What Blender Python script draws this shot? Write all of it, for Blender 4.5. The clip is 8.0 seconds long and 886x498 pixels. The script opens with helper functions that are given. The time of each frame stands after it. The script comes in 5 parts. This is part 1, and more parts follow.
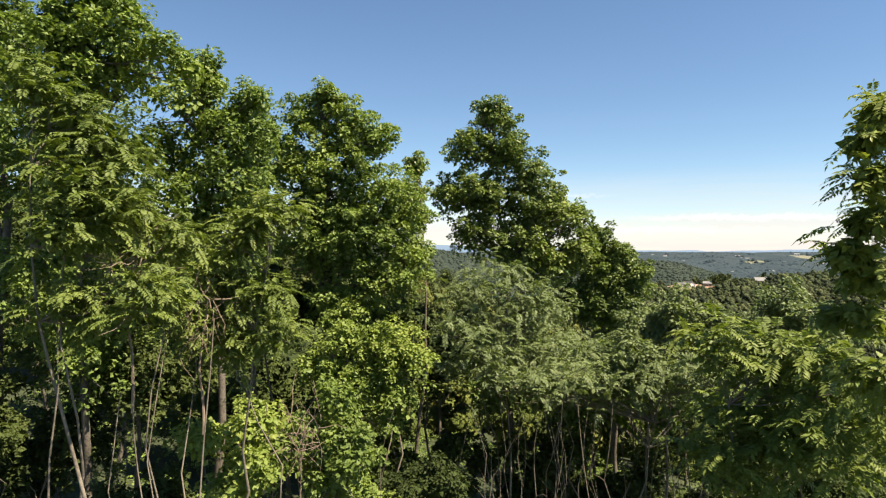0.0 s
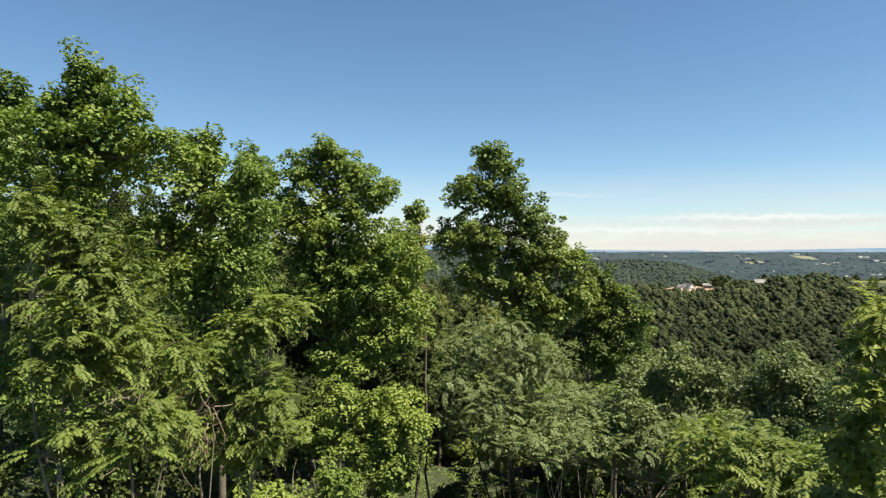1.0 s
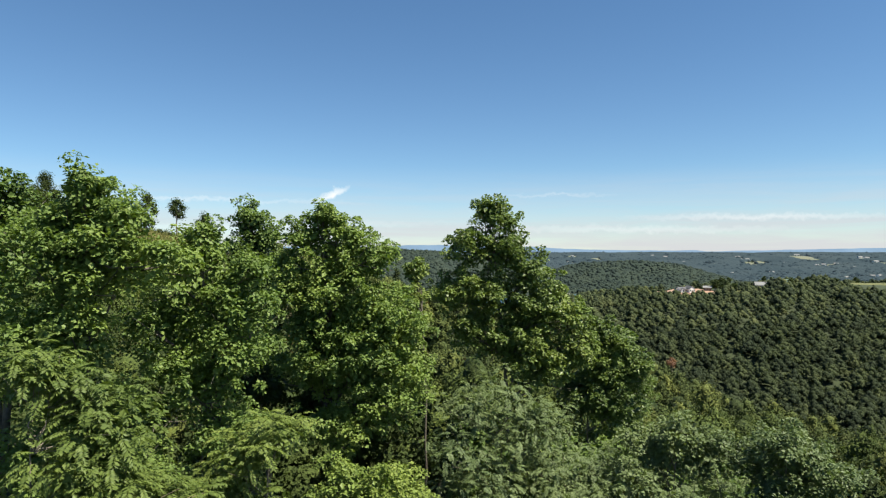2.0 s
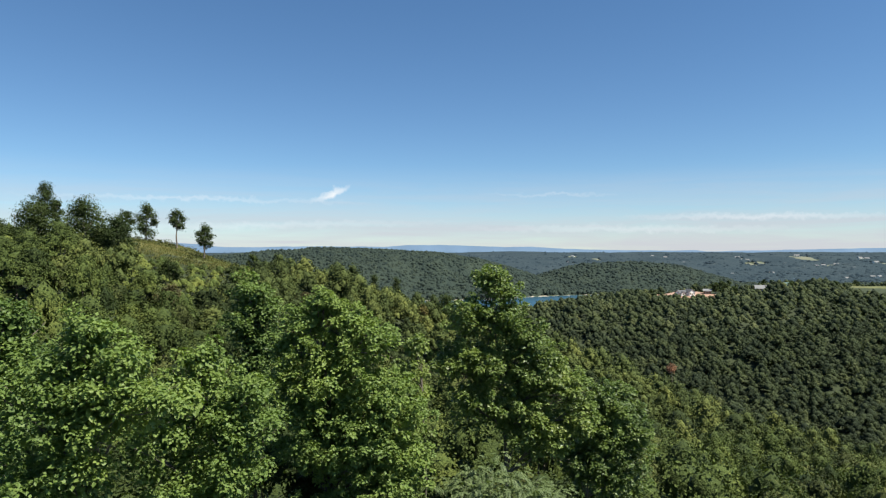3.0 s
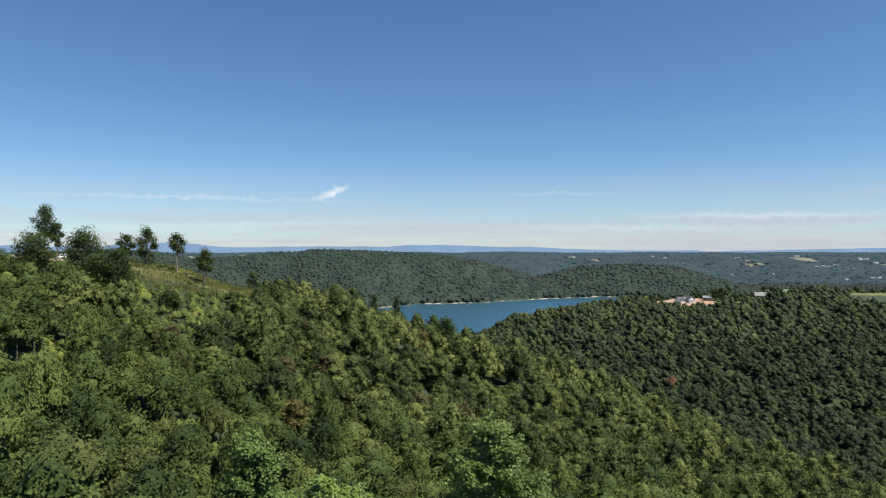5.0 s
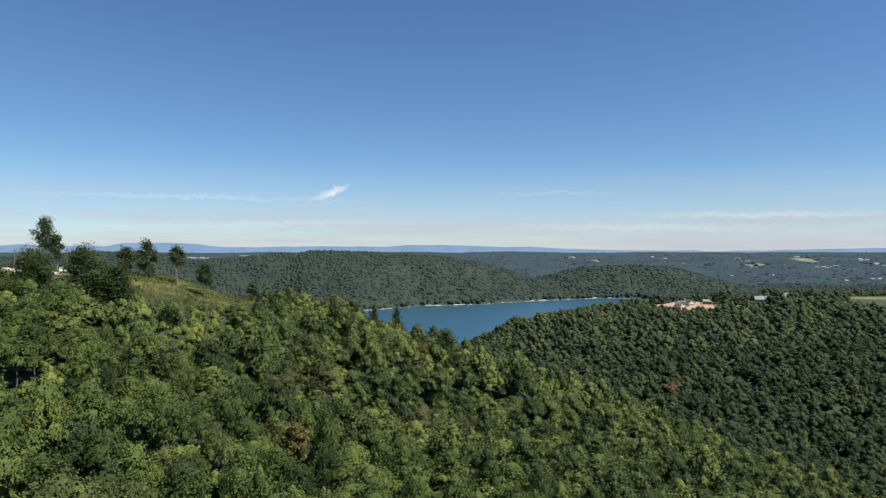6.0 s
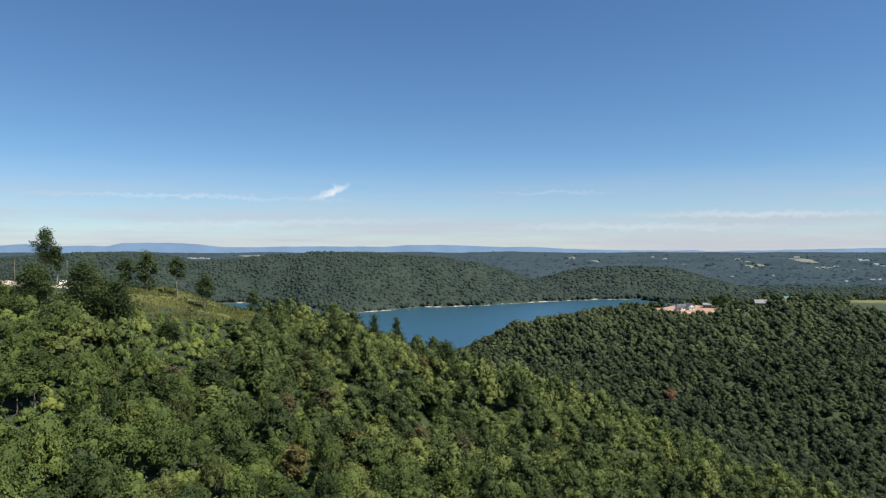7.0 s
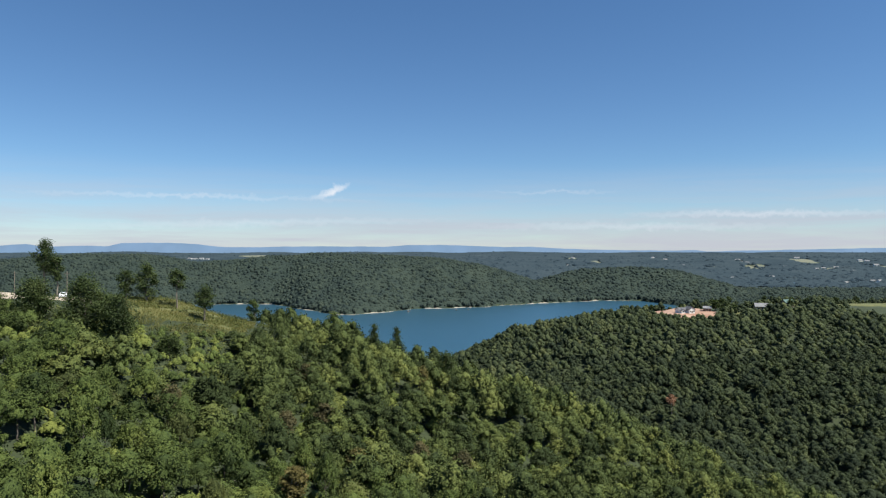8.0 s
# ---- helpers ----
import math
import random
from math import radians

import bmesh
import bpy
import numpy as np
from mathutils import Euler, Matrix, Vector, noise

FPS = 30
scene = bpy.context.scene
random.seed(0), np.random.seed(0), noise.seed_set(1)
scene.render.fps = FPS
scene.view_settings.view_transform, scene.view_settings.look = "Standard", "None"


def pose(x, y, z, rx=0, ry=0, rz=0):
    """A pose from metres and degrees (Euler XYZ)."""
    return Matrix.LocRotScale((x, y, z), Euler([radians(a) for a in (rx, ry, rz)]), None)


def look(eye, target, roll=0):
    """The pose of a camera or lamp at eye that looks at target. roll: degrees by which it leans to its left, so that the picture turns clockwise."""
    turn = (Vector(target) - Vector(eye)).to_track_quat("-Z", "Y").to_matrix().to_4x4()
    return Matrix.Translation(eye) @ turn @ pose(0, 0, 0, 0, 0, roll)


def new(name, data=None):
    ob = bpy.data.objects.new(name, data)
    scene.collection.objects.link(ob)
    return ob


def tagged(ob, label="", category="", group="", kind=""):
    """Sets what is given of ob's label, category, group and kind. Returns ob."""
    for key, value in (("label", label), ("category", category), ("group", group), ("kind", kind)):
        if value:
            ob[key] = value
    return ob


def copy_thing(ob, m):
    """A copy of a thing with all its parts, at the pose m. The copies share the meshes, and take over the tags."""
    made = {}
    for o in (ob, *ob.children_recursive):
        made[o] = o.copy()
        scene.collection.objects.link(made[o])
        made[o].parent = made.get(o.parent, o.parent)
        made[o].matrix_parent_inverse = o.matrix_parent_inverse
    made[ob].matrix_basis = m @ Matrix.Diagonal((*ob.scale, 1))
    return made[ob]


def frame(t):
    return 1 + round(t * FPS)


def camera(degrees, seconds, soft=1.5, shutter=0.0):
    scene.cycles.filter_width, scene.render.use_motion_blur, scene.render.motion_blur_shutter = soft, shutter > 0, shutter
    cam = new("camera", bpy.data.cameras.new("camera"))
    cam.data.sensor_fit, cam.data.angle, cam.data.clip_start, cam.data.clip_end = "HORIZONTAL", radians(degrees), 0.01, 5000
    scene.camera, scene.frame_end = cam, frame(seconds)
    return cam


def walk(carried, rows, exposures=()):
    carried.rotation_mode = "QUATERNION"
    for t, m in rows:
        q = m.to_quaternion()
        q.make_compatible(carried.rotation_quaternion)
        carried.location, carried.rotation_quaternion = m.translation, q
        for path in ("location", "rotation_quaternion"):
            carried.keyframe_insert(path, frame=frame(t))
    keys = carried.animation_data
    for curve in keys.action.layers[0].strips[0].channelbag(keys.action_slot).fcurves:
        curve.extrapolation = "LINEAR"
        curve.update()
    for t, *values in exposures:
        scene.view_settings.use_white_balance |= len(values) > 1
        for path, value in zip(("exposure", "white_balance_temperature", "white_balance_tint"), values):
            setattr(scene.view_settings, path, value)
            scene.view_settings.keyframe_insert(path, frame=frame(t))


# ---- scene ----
# ---------------------------------------------------------------- camera
cam = camera(69, 8.0, soft=1.2)
EYE = 8.0
FAR = 4900.0  # distance of the farthest ridges, on which the picture stays level
RISE = [(0.0, 0.0), (0.25, 0.17), (0.5, 0.66), (1.0, 2.188), (1.5, 3.524), (1.7, 3.98), (2.8, 7.465), (3.0, 8.209), (3.5, 10.005),
        (4.0, 11.877), (4.5, 13.783), (4.7, 14.563), (5.8, 18.742), (6.0, 19.597), (6.5, 21.509), (7.0, 23.411), (7.5, 25.24), (8.0, 27.0)]
walk(cam, [(t, pose(0, 0, EYE + h, 90 - math.degrees(h / FAR), 0, 0)) for t, h in RISE], [(0.0, 1.51, 8200, 10), (0.5, 1.43, 8100, 8), (1.5, 1.2, 7300, 3), (3.5, 0.92, 6650, 4.5), (6.0, 0.83, 6480, 6), (8.0, 0.81, 6420, 6)])

# ---------------------------------------------------------------- world and sun
SUN_UP, SUN_SIDE = 58.0, 116.0  # elevation; degrees clockwise from straight ahead (to the right and behind)
world = bpy.data.worlds.new("sky")
scene.world = world
world.use_nodes = True
wn, wl = world.node_tree.nodes, world.node_tree.links
wn.clear()


def node(nodes, kind, **values):
    n = nodes.new(kind)
    for key, value in values.items():
        if key == "operation":
            n.operation = value
        elif key == "blend_type":
            n.blend_type = value
        else:
            n.inputs[key].default_value = value
    return n


sky = wn.new("ShaderNodeTexSky")
sky.sky_type, sky.sun_disc = "NISHITA", False
sky.sun_elevation, sky.sun_rotation = radians(SUN_UP), radians(SUN_SIDE)
sky.altitude, sky.air_density, sky.dust_density, sky.ozone_density = 1800, 1.0, 0.0, 5.0
tc = wn.new("ShaderNodeTexCoord")
sep = wn.new("ShaderNodeSeparateXYZ")
wl.new(tc.outputs["Generated"], sep.inputs[0])
# thin cloud veils that lie low over the horizon, drawn out sideways
stretch = wn.new("ShaderNodeMapping")
stretch.inputs["Scale"].default_value = (2.2, 2.2, 30.0)
wl.new(tc.outputs["Generated"], stretch.inputs[0])
veil = node(wn, "ShaderNodeTexNoise", Scale=1.6, Detail=7.0, Roughness=0.6, Distortion=0.4)
wl.new(stretch.outputs[0], veil.inputs["Vector"])
veil_ramp = wn.new("ShaderNodeValToRGB")
veil_ramp.color_ramp.elements[0].color = (0.4, 0.4, 0.4, 1)
veil_ramp.color_ramp.elements[0].position, veil_ramp.color_ramp.elements[1].position = 0.36, 0.62
wl.new(veil.outputs["Fac"], veil_ramp.inputs[0])
low = wn.new("ShaderNodeValToRGB")  # how thick the veil is by height
low.color_ramp.elements[0].position, low.color_ramp.elements[0].color = 0.0, (0.85, 0.85, 0.85, 1)
low.color_ramp.elements[1].position, low.color_ramp.elements[1].color = 0.13, (0, 0, 0, 1)
e = low.color_ramp.elements.new(0.03)
e.color = (0.72, 0.72, 0.72, 1)
e = low.color_ramp.elements.new(0.06)
e.color = (0.4, 0.4, 0.4, 1)
low.color_ramp.interpolation = "EASE"
wl.new(sep.outputs["Z"], low.inputs[0])
thick = node(wn, "ShaderNodeMath", operation="MULTIPLY")
wl.new(veil_ramp.outputs[0], thick.inputs[0])
wl.new(low.outputs[0], thick.inputs[1])
mix = wn.new("ShaderNodeMixRGB")
mix.inputs[2].default_value = (4.85, 4.85, 5.7, 1)
wl.new(thick.outputs[0], mix.inputs[0])
clear = wn.new("ShaderNodeMixRGB")
clear.blend_type = "MULTIPLY"
clear.inputs[0].default_value = 1.0
air = wn.new("ShaderNodeValToRGB")  # the sky's own blue, paler towards the horizon
air.color_ramp.elements[0].position, air.color_ramp.elements[0].color = 0.02, (0.86, 0.94, 0.98, 1)
air.color_ramp.elements[1].position, air.color_ramp.elements[1].color = 0.42, (0.77, 0.96, 1.08, 1)
wl.new(sep.outputs["Z"], air.inputs[0])
wl.new(air.outputs[0], clear.inputs[2])
wl.new(sky.outputs[0], clear.inputs[1])
wl.new(clear.outputs[0], mix.inputs[1])
# one small white wisp
flat_u = node(wn, "ShaderNodeMath", operation="DIVIDE")
flat_v = node(wn, "ShaderNodeMath", operation="DIVIDE")
for flat, axis in ((flat_u, "X"), (flat_v, "Z")):
    wl.new(sep.outputs[axis], flat.inputs[0])
    wl.new(sep.outputs["Y"], flat.inputs[1])
plane = wn.new("ShaderNodeCombineXYZ")
wl.new(flat_u.outputs[0], plane.inputs[0])
wl.new(flat_v.outputs[0], plane.inputs[1])
curl = node(wn, "ShaderNodeTexNoise", Scale=60.0, Detail=5.0, Roughness=0.6)
wl.new(plane.outputs[0], curl.inputs["Vector"])
warp = wn.new("ShaderNodeMixRGB")
warp.blend_type = "LINEAR_LIGHT"
warp.inputs[0].default_value = 0.011
wl.new(plane.outputs[0], warp.inputs[1])
wl.new(curl.outputs["Color"], warp.inputs[2])
ahead = node(wn, "ShaderNodeMath", operation="GREATER_THAN")
wl.new(sep.outputs["Y"], ahead.inputs[0])
so_far = mix
# the wisp and long faint streaks beside it: place, half length, half height, tilt, thickness
for u, v, half, high, tilt, dense in ((-0.172, 0.085, 0.036, 0.0075, 24, 1.0), (-0.4, 0.077, 0.3, 0.0045, -1.5, 0.3), (0.5, 0.05, 0.24, 0.006, 0.5, 0.42), (0.3, 0.03, 0.3, 0.007, 0, 0.3), (-0.3, 0.035, 0.35, 0.007, 1, 0.25), (0.17, 0.083, 0.12, 0.003, 0, 0.2)):
    turned = wn.new("ShaderNodeMapping")
    turned.vector_type = "TEXTURE"
    turned.inputs["Location"].default_value = (u, v, 0)
    turned.inputs["Rotation"].default_value = (0, 0, radians(tilt))
    turned.inputs["Scale"].default_value = (half, high, 1)
    wl.new(warp.outputs[0], turned.inputs[0])
    ball = wn.new("ShaderNodeTexGradient")
    ball.gradient_type = "SPHERICAL"
    wl.new(turned.outputs[0], ball.inputs[0])
    dim = node(wn, "ShaderNodeMath", operation="MULTIPLY")
    dim.inputs[1].default_value = dense
    wl.new(ball.outputs["Fac"], dim.inputs[0])
    wisp = node(wn, "ShaderNodeMath", operation="MULTIPLY")
    wl.new(dim.outputs[0], wisp.inputs[0])
    wl.new(ahead.outputs[0], wisp.inputs[1])
    with_wisp = wn.new("ShaderNodeMixRGB")
    with_wisp.inputs[2].default_value = (7.3, 7.5, 8.2, 1)
    wl.new(wisp.outputs[0], with_wisp.inputs[0])
    wl.new(so_far.outputs[0], with_wisp.inputs[1])
    so_far = with_wisp
back = node(wn, "ShaderNodeBackground", Strength=0.0655)
wl.new(with_wisp.outputs[0], back.inputs[0])
wout = wn.new("ShaderNodeOutputWorld")
wl.new(back.outputs[0], wout.inputs[0])

sun = new("sun", bpy.data.lights.new("sun", "SUN"))
sun.data.energy, sun.data.angle, sun.data.color = 5.0, radians(0.53), (1.0, 0.95, 0.86)
away = Vector((math.sin(radians(SUN_SIDE)) * math.cos(radians(SUN_UP)), math.cos(radians(SUN_SIDE)) * math.cos(radians(SUN_UP)), math.sin(radians(SUN_UP))))
sun.matrix_world = look(away * 300, (0, 0, 0))


# ---------------------------------------------------------------- materials
def material(name):
    m = bpy.data.materials.new(name)
    m.use_nodes = True
    m.node_tree.nodes.clear()
    return m, m.node_tree.nodes, m.node_tree.links


def ramp_of(nodes, *stops):
    r = nodes.new("ShaderNodeValToRGB")
    while len(r.color_ramp.elements) < len(stops):
        r.color_ramp.elements.new(0.5)
    for el, (at, col) in zip(r.color_ramp.elements, stops):
        el.position, el.color = at, (*col, 1)
    return r


def leaf_material(name, dark, mid, light, patch=0.35, through_light=0.3, rough=0.5, gloss=0.4, clump=0.0, relief=0.6):
    """Leaves: each leaf has a tint of its own, on top of patches over the crown and a tint per tree; some light passes through."""
    m, n, l = material(name)
    geo = n.new("ShaderNodeNewGeometry")
    info = n.new("ShaderNodeObjectInfo")
    big = node(n, "ShaderNodeTexNoise", Scale=patch, Detail=3.0)
    l.new(geo.outputs["Position"], big.inputs["Vector"])
    add = node(n, "ShaderNodeMath", operation="MULTIPLY_ADD")
    add.inputs[1].default_value = 0.2 if clump else 0.3
    l.new(geo.outputs["Random Per Island"], add.inputs[0])
    low_part = node(n, "ShaderNodeMath", operation="MULTIPLY_ADD")
    low_part.inputs[1].default_value, low_part.inputs[2].default_value = 1.1, -0.4
    l.new(big.outputs["Fac"], low_part.inputs[0])
    l.new(low_part.outputs[0], add.inputs[2])
    tree = node(n, "ShaderNodeMath", operation="MULTIPLY_ADD")
    tree.inputs[1].default_value = 0.36
    l.new(info.outputs["Random"], tree.inputs[0])
    own = n.new("ShaderNodeAttribute")
    own.attribute_name = "tint"
    sum_up = node(n, "ShaderNodeMath", operation="MULTIPLY_ADD")
    sum_up.inputs[1].default_value = 0.8
    l.new(own.outputs["Fac"], sum_up.inputs[0])
    l.new(add.outputs[0], sum_up.inputs[2])
    l.new(sum_up.outputs[0], tree.inputs[2])
    r = ramp_of(n, (0.12, dark), (0.5, mid), (0.95, light))
    l.new(tree.outputs[0], r.inputs[0])
    bs = node(n, "ShaderNodeBsdfPrincipled", Roughness=rough)
    bs.inputs["Specular IOR Level"].default_value = gloss
    l.new(r.outputs[0], bs.inputs["Base Color"])
    if clump:  # twigs and leaf clusters smaller than the modelled sprays
        tw = node(n, "ShaderNodeTexNoise", Scale=clump, Detail=4.0, Roughness=0.7)
        l.new(geo.outputs["Position"], tw.inputs["Vector"])
        l.new(tw.outputs["Fac"], low_part.inputs[0])
        both = node(n, "ShaderNodeMath", operation="MULTIPLY_ADD")
        both.inputs[1].default_value = 0.9
        l.new(big.outputs["Fac"], both.inputs[0])
        twm = node(n, "ShaderNodeMath", operation="MULTIPLY_ADD")
        twm.inputs[1].default_value, twm.inputs[2].default_value = 0.6, -0.25
        l.new(tw.outputs["Fac"], twm.inputs[0])
        l.new(twm.outputs[0], both.inputs[2])
        l.new(both.outputs[0], low_part.inputs[0])
        bp = node(n, "ShaderNodeBump", Strength=relief, Distance=0.9 / clump)
        l.new(tw.outputs["Fac"], bp.inputs["Height"])
        l.new(bp.outputs[0], bs.inputs["Normal"])
    tr = n.new("ShaderNodeBsdfTranslucent")
    warm = n.new("ShaderNodeMixRGB")
    warm.blend_type = "MULTIPLY"
    warm.inputs[0].default_value, warm.inputs[2].default_value = 1.0, (1.15, 1.25, 0.5, 1)
    l.new(r.outputs[0], warm.inputs[1])
    l.new(warm.outputs[0], tr.inputs[0])
    mx = n.new("ShaderNodeMixShader")
    mx.inputs[0].default_value = through_light
    l.new(bs.outputs[0], mx.inputs[1])
    l.new(tr.outputs[0], mx.inputs[2])
    o = n.new("ShaderNodeOutputMaterial")
    l.new(mx.outputs[0], o.inputs[0])
    return m


def plain_material(name, a, b, scale=4.0, rough=0.8, bump=0.0, metal=0.0, spot=None):
    """Two colours mixed by fine and coarse noise, with a fine relief."""
    m, n, l = material(name)
    geo = n.new("ShaderNodeNewGeometry")
    fine = node(n, "ShaderNodeTexNoise", Scale=scale, Detail=6.0, Roughness=0.65)
    l.new(geo.outputs["Position"], fine.inputs["Vector"])
    coarse = node(n, "ShaderNodeTexNoise", Scale=scale * 0.13, Detail=3.0)
    l.new(geo.outputs["Position"], coarse.inputs["Vector"])
    s = node(n, "ShaderNodeMath", operation="ADD")
    l.new(fine.outputs["Fac"], s.inputs[0])
    l.new(coarse.outputs["Fac"], s.inputs[1])
    h = node(n, "ShaderNodeMath", operation="MULTIPLY")
    h.inputs[1].default_value = 0.5
    l.new(s.outputs[0], h.inputs[0])
    stops = [(0.36, a), (0.64, b)] + ([(0.74, spot)] if spot else [])
    r = ramp_of(n, *stops)
    l.new(h.outputs[0], r.inputs[0])
    bs = node(n, "ShaderNodeBsdfPrincipled", Roughness=rough, Metallic=metal)
    l.new(r.outputs[0], bs.inputs["Base Color"])
    if bump:
        bp = node(n, "ShaderNodeBump", Strength=bump, Distance=0.05)
        l.new(fine.outputs["Fac"], bp.inputs["Height"])
        l.new(bp.outputs[0], bs.inputs["Normal"])
    o = n.new("ShaderNodeOutputMaterial")
    l.new(bs.outputs[0], o.inputs[0])
    return m


LEAF_BROAD = leaf_material("broad_leaves", (0.0564, 0.0934, 0.0287), (0.118, 0.175, 0.0462), (0.198, 0.255, 0.0621), gloss=0.22, rough=0.5)
LEAF_TULIP = leaf_material("tulip_leaves", (0.0645, 0.0996, 0.0303), (0.131, 0.181, 0.0481), (0.229, 0.265, 0.0704), rough=0.42, gloss=0.3)
LEAF_PINNATE = leaf_material("feathered_leaves", (0.0758, 0.111, 0.0311), (0.142, 0.186, 0.0479), (0.247, 0.278, 0.0706), through_light=0.32, gloss=0.2)
LEAF_VINE = leaf_material("vine_leaves", (0.0855, 0.131, 0.0342), (0.156, 0.213, 0.0528), (0.258, 0.304, 0.0776), through_light=0.32, gloss=0.2)
LEAF_SHRUB = leaf_material("shrub_leaves", (0.0587, 0.0869, 0.0414), (0.109, 0.147, 0.062), (0.166, 0.208, 0.0909), gloss=0.25)
LEAF_WOOD = leaf_material("woodland_leaves", (0.0261, 0.039, 0.0123), (0.0733, 0.0992, 0.0261), (0.144, 0.163, 0.0398), patch=0.14, through_light=0.06, rough=0.65, gloss=0.12, clump=2.4, relief=0.9)
LEAF_OLIVE = leaf_material("olive_leaves", (0.0374, 0.0474, 0.0151), (0.0818, 0.0954, 0.0292), (0.137, 0.148, 0.0457), patch=0.14, through_light=0.06, rough=0.65, gloss=0.12, clump=2.4, relief=0.9)
# deep green slope trees; also painted shade for the understorey in front
LEAF_DEEP_AND_SHADED = leaf_material("deep_green_and_shaded_leaves", (0.028, 0.0428, 0.0165), (0.0594, 0.083, 0.0274), (0.107, 0.133, 0.0421), patch=0.14, rough=0.65, gloss=0.12, clump=2.4, relief=0.9)
LEAF_HILL = leaf_material("hillside_leaves", (0.0309, 0.0422, 0.0234), (0.0617, 0.0782, 0.0363), (0.108, 0.119, 0.0517), patch=0.075, through_light=0.25, rough=0.7, gloss=0.1, clump=1.3, relief=0.9)
# haze above the lake is mixed into these leaf colours as a bluish cast
LEAF_ACROSS_HAZED = leaf_material("hazed_far_woodland_leaves", (0.0258, 0.037, 0.0346), (0.035, 0.0479, 0.0396), (0.0461, 0.0588, 0.0446), patch=0.02, through_light=0.06, rough=0.8, gloss=0.03, clump=0.25, relief=0.7)
# aerial haze is painted in: leaf colours shifted to blue-grey with distance
LEAF_DISTANT_HAZED = leaf_material("hazed_distant_woodland_leaves", (0.0262, 0.04, 0.0523), (0.0385, 0.0554, 0.0677), (0.0538, 0.0708, 0.0808), patch=0.008, through_light=0.1, rough=0.9, gloss=0.0, clump=0.1, relief=0.4)
LEAF_GRASS = leaf_material("dry_grass_blades", (0.0692, 0.0846, 0.0231), (0.154, 0.154, 0.0538), (0.277, 0.238, 0.108), patch=0.2, rough=0.7, gloss=0.1)
LEAF_MIXED = leaf_material("mixed_woodland_leaves", (0.0327, 0.0455, 0.0165), (0.0762, 0.0971, 0.0302), (0.142, 0.154, 0.0431), patch=0.1, through_light=0.06, rough=0.68, gloss=0.1, clump=1.7, relief=0.9)
LEAF_RED = leaf_material("turning_leaves", (0.115, 0.0624, 0.0347), (0.211, 0.104, 0.0577), (0.289, 0.155, 0.0922))
LEAF_DRY = leaf_material("drying_leaves", (0.05, 0.05, 0.026), (0.105, 0.092, 0.045), (0.16, 0.135, 0.07), patch=0.4, gloss=0.1, rough=0.7)
LEAF_RUST = leaf_material("rusty_leaves", (0.055, 0.056, 0.02), (0.11, 0.095, 0.036), (0.17, 0.13, 0.05), patch=0.4, gloss=0.1, rough=0.7)
LEAF_RIDGE = leaf_material("ridge_tree_leaves", (0.0254, 0.0385, 0.0138), (0.0477, 0.0677, 0.0231), (0.0831, 0.105, 0.0362), patch=0.3, gloss=0.15, rough=0.6)
BARK = plain_material("grey_bark", (0.0538, 0.0446, 0.0346), (0.154, 0.131, 0.108), 9.0, 0.9, 0.6)
BARK_PALE = plain_material("pale_bark", (0.0923, 0.0769, 0.0615), (0.215, 0.185, 0.146), 9.0, 0.85, 0.5)
TWIG = plain_material("dead_twigs", (0.108, 0.0769, 0.0577), (0.231, 0.177, 0.138), 12.0, 0.9)
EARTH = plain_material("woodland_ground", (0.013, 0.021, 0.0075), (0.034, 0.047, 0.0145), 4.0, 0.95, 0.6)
MEADOW = plain_material("meadow_grass", (0.06, 0.073, 0.02), (0.13, 0.125, 0.042), 1.1, 0.95, 0.6, spot=(0.169, 0.138, 0.0615))
CLAY = plain_material("red_clay", (0.23, 0.125, 0.085), (0.35, 0.235, 0.175), 0.22, 0.95, 0.3, spot=(0.5, 0.42, 0.35))
GRAVEL = plain_material("pale_gravel", (0.24, 0.19, 0.145), (0.36, 0.305, 0.24), 1.2, 0.95, 0.3)
SAND = plain_material("shore_stones", (0.231, 0.2, 0.154), (0.346, 0.308, 0.254), 0.6, 0.95, 0.3)
PLASTER = plain_material("white_siding", (0.7, 0.69, 0.66), (0.82, 0.81, 0.79), 2.0, 0.7)
SHINGLE = plain_material("grey_roof_shingles", (0.123, 0.123, 0.127), (0.208, 0.208, 0.215), 3.0, 0.85, 0.4)
SLATE = plain_material("dark_roof_shingles", (0.05, 0.052, 0.06), (0.1, 0.1, 0.11), 3.0, 0.85, 0.4)
GREEN_ROOF = plain_material("green_metal_roof", (0.0385, 0.0846, 0.0769), (0.0615, 0.123, 0.108), 2.0, 0.5)
TIMBER = plain_material("brown_timber", (0.1, 0.0769, 0.0577), (0.185, 0.146, 0.115), 3.0, 0.8)
GLASS_DARK = plain_material("window_glass", (0.03, 0.035, 0.04), (0.05, 0.055, 0.06), 1.0, 0.08)
CAR_PAINT = plain_material("white_car_paint", (0.75, 0.75, 0.76), (0.82, 0.82, 0.82), 0.5, 0.25)
RUBBER = plain_material("tyre_rubber", (0.02, 0.02, 0.02), (0.035, 0.035, 0.035), 6.0, 0.9)
FIELD = plain_material("pale_field", (0.08, 0.1, 0.07), (0.16, 0.15, 0.105), 0.012, 0.95)

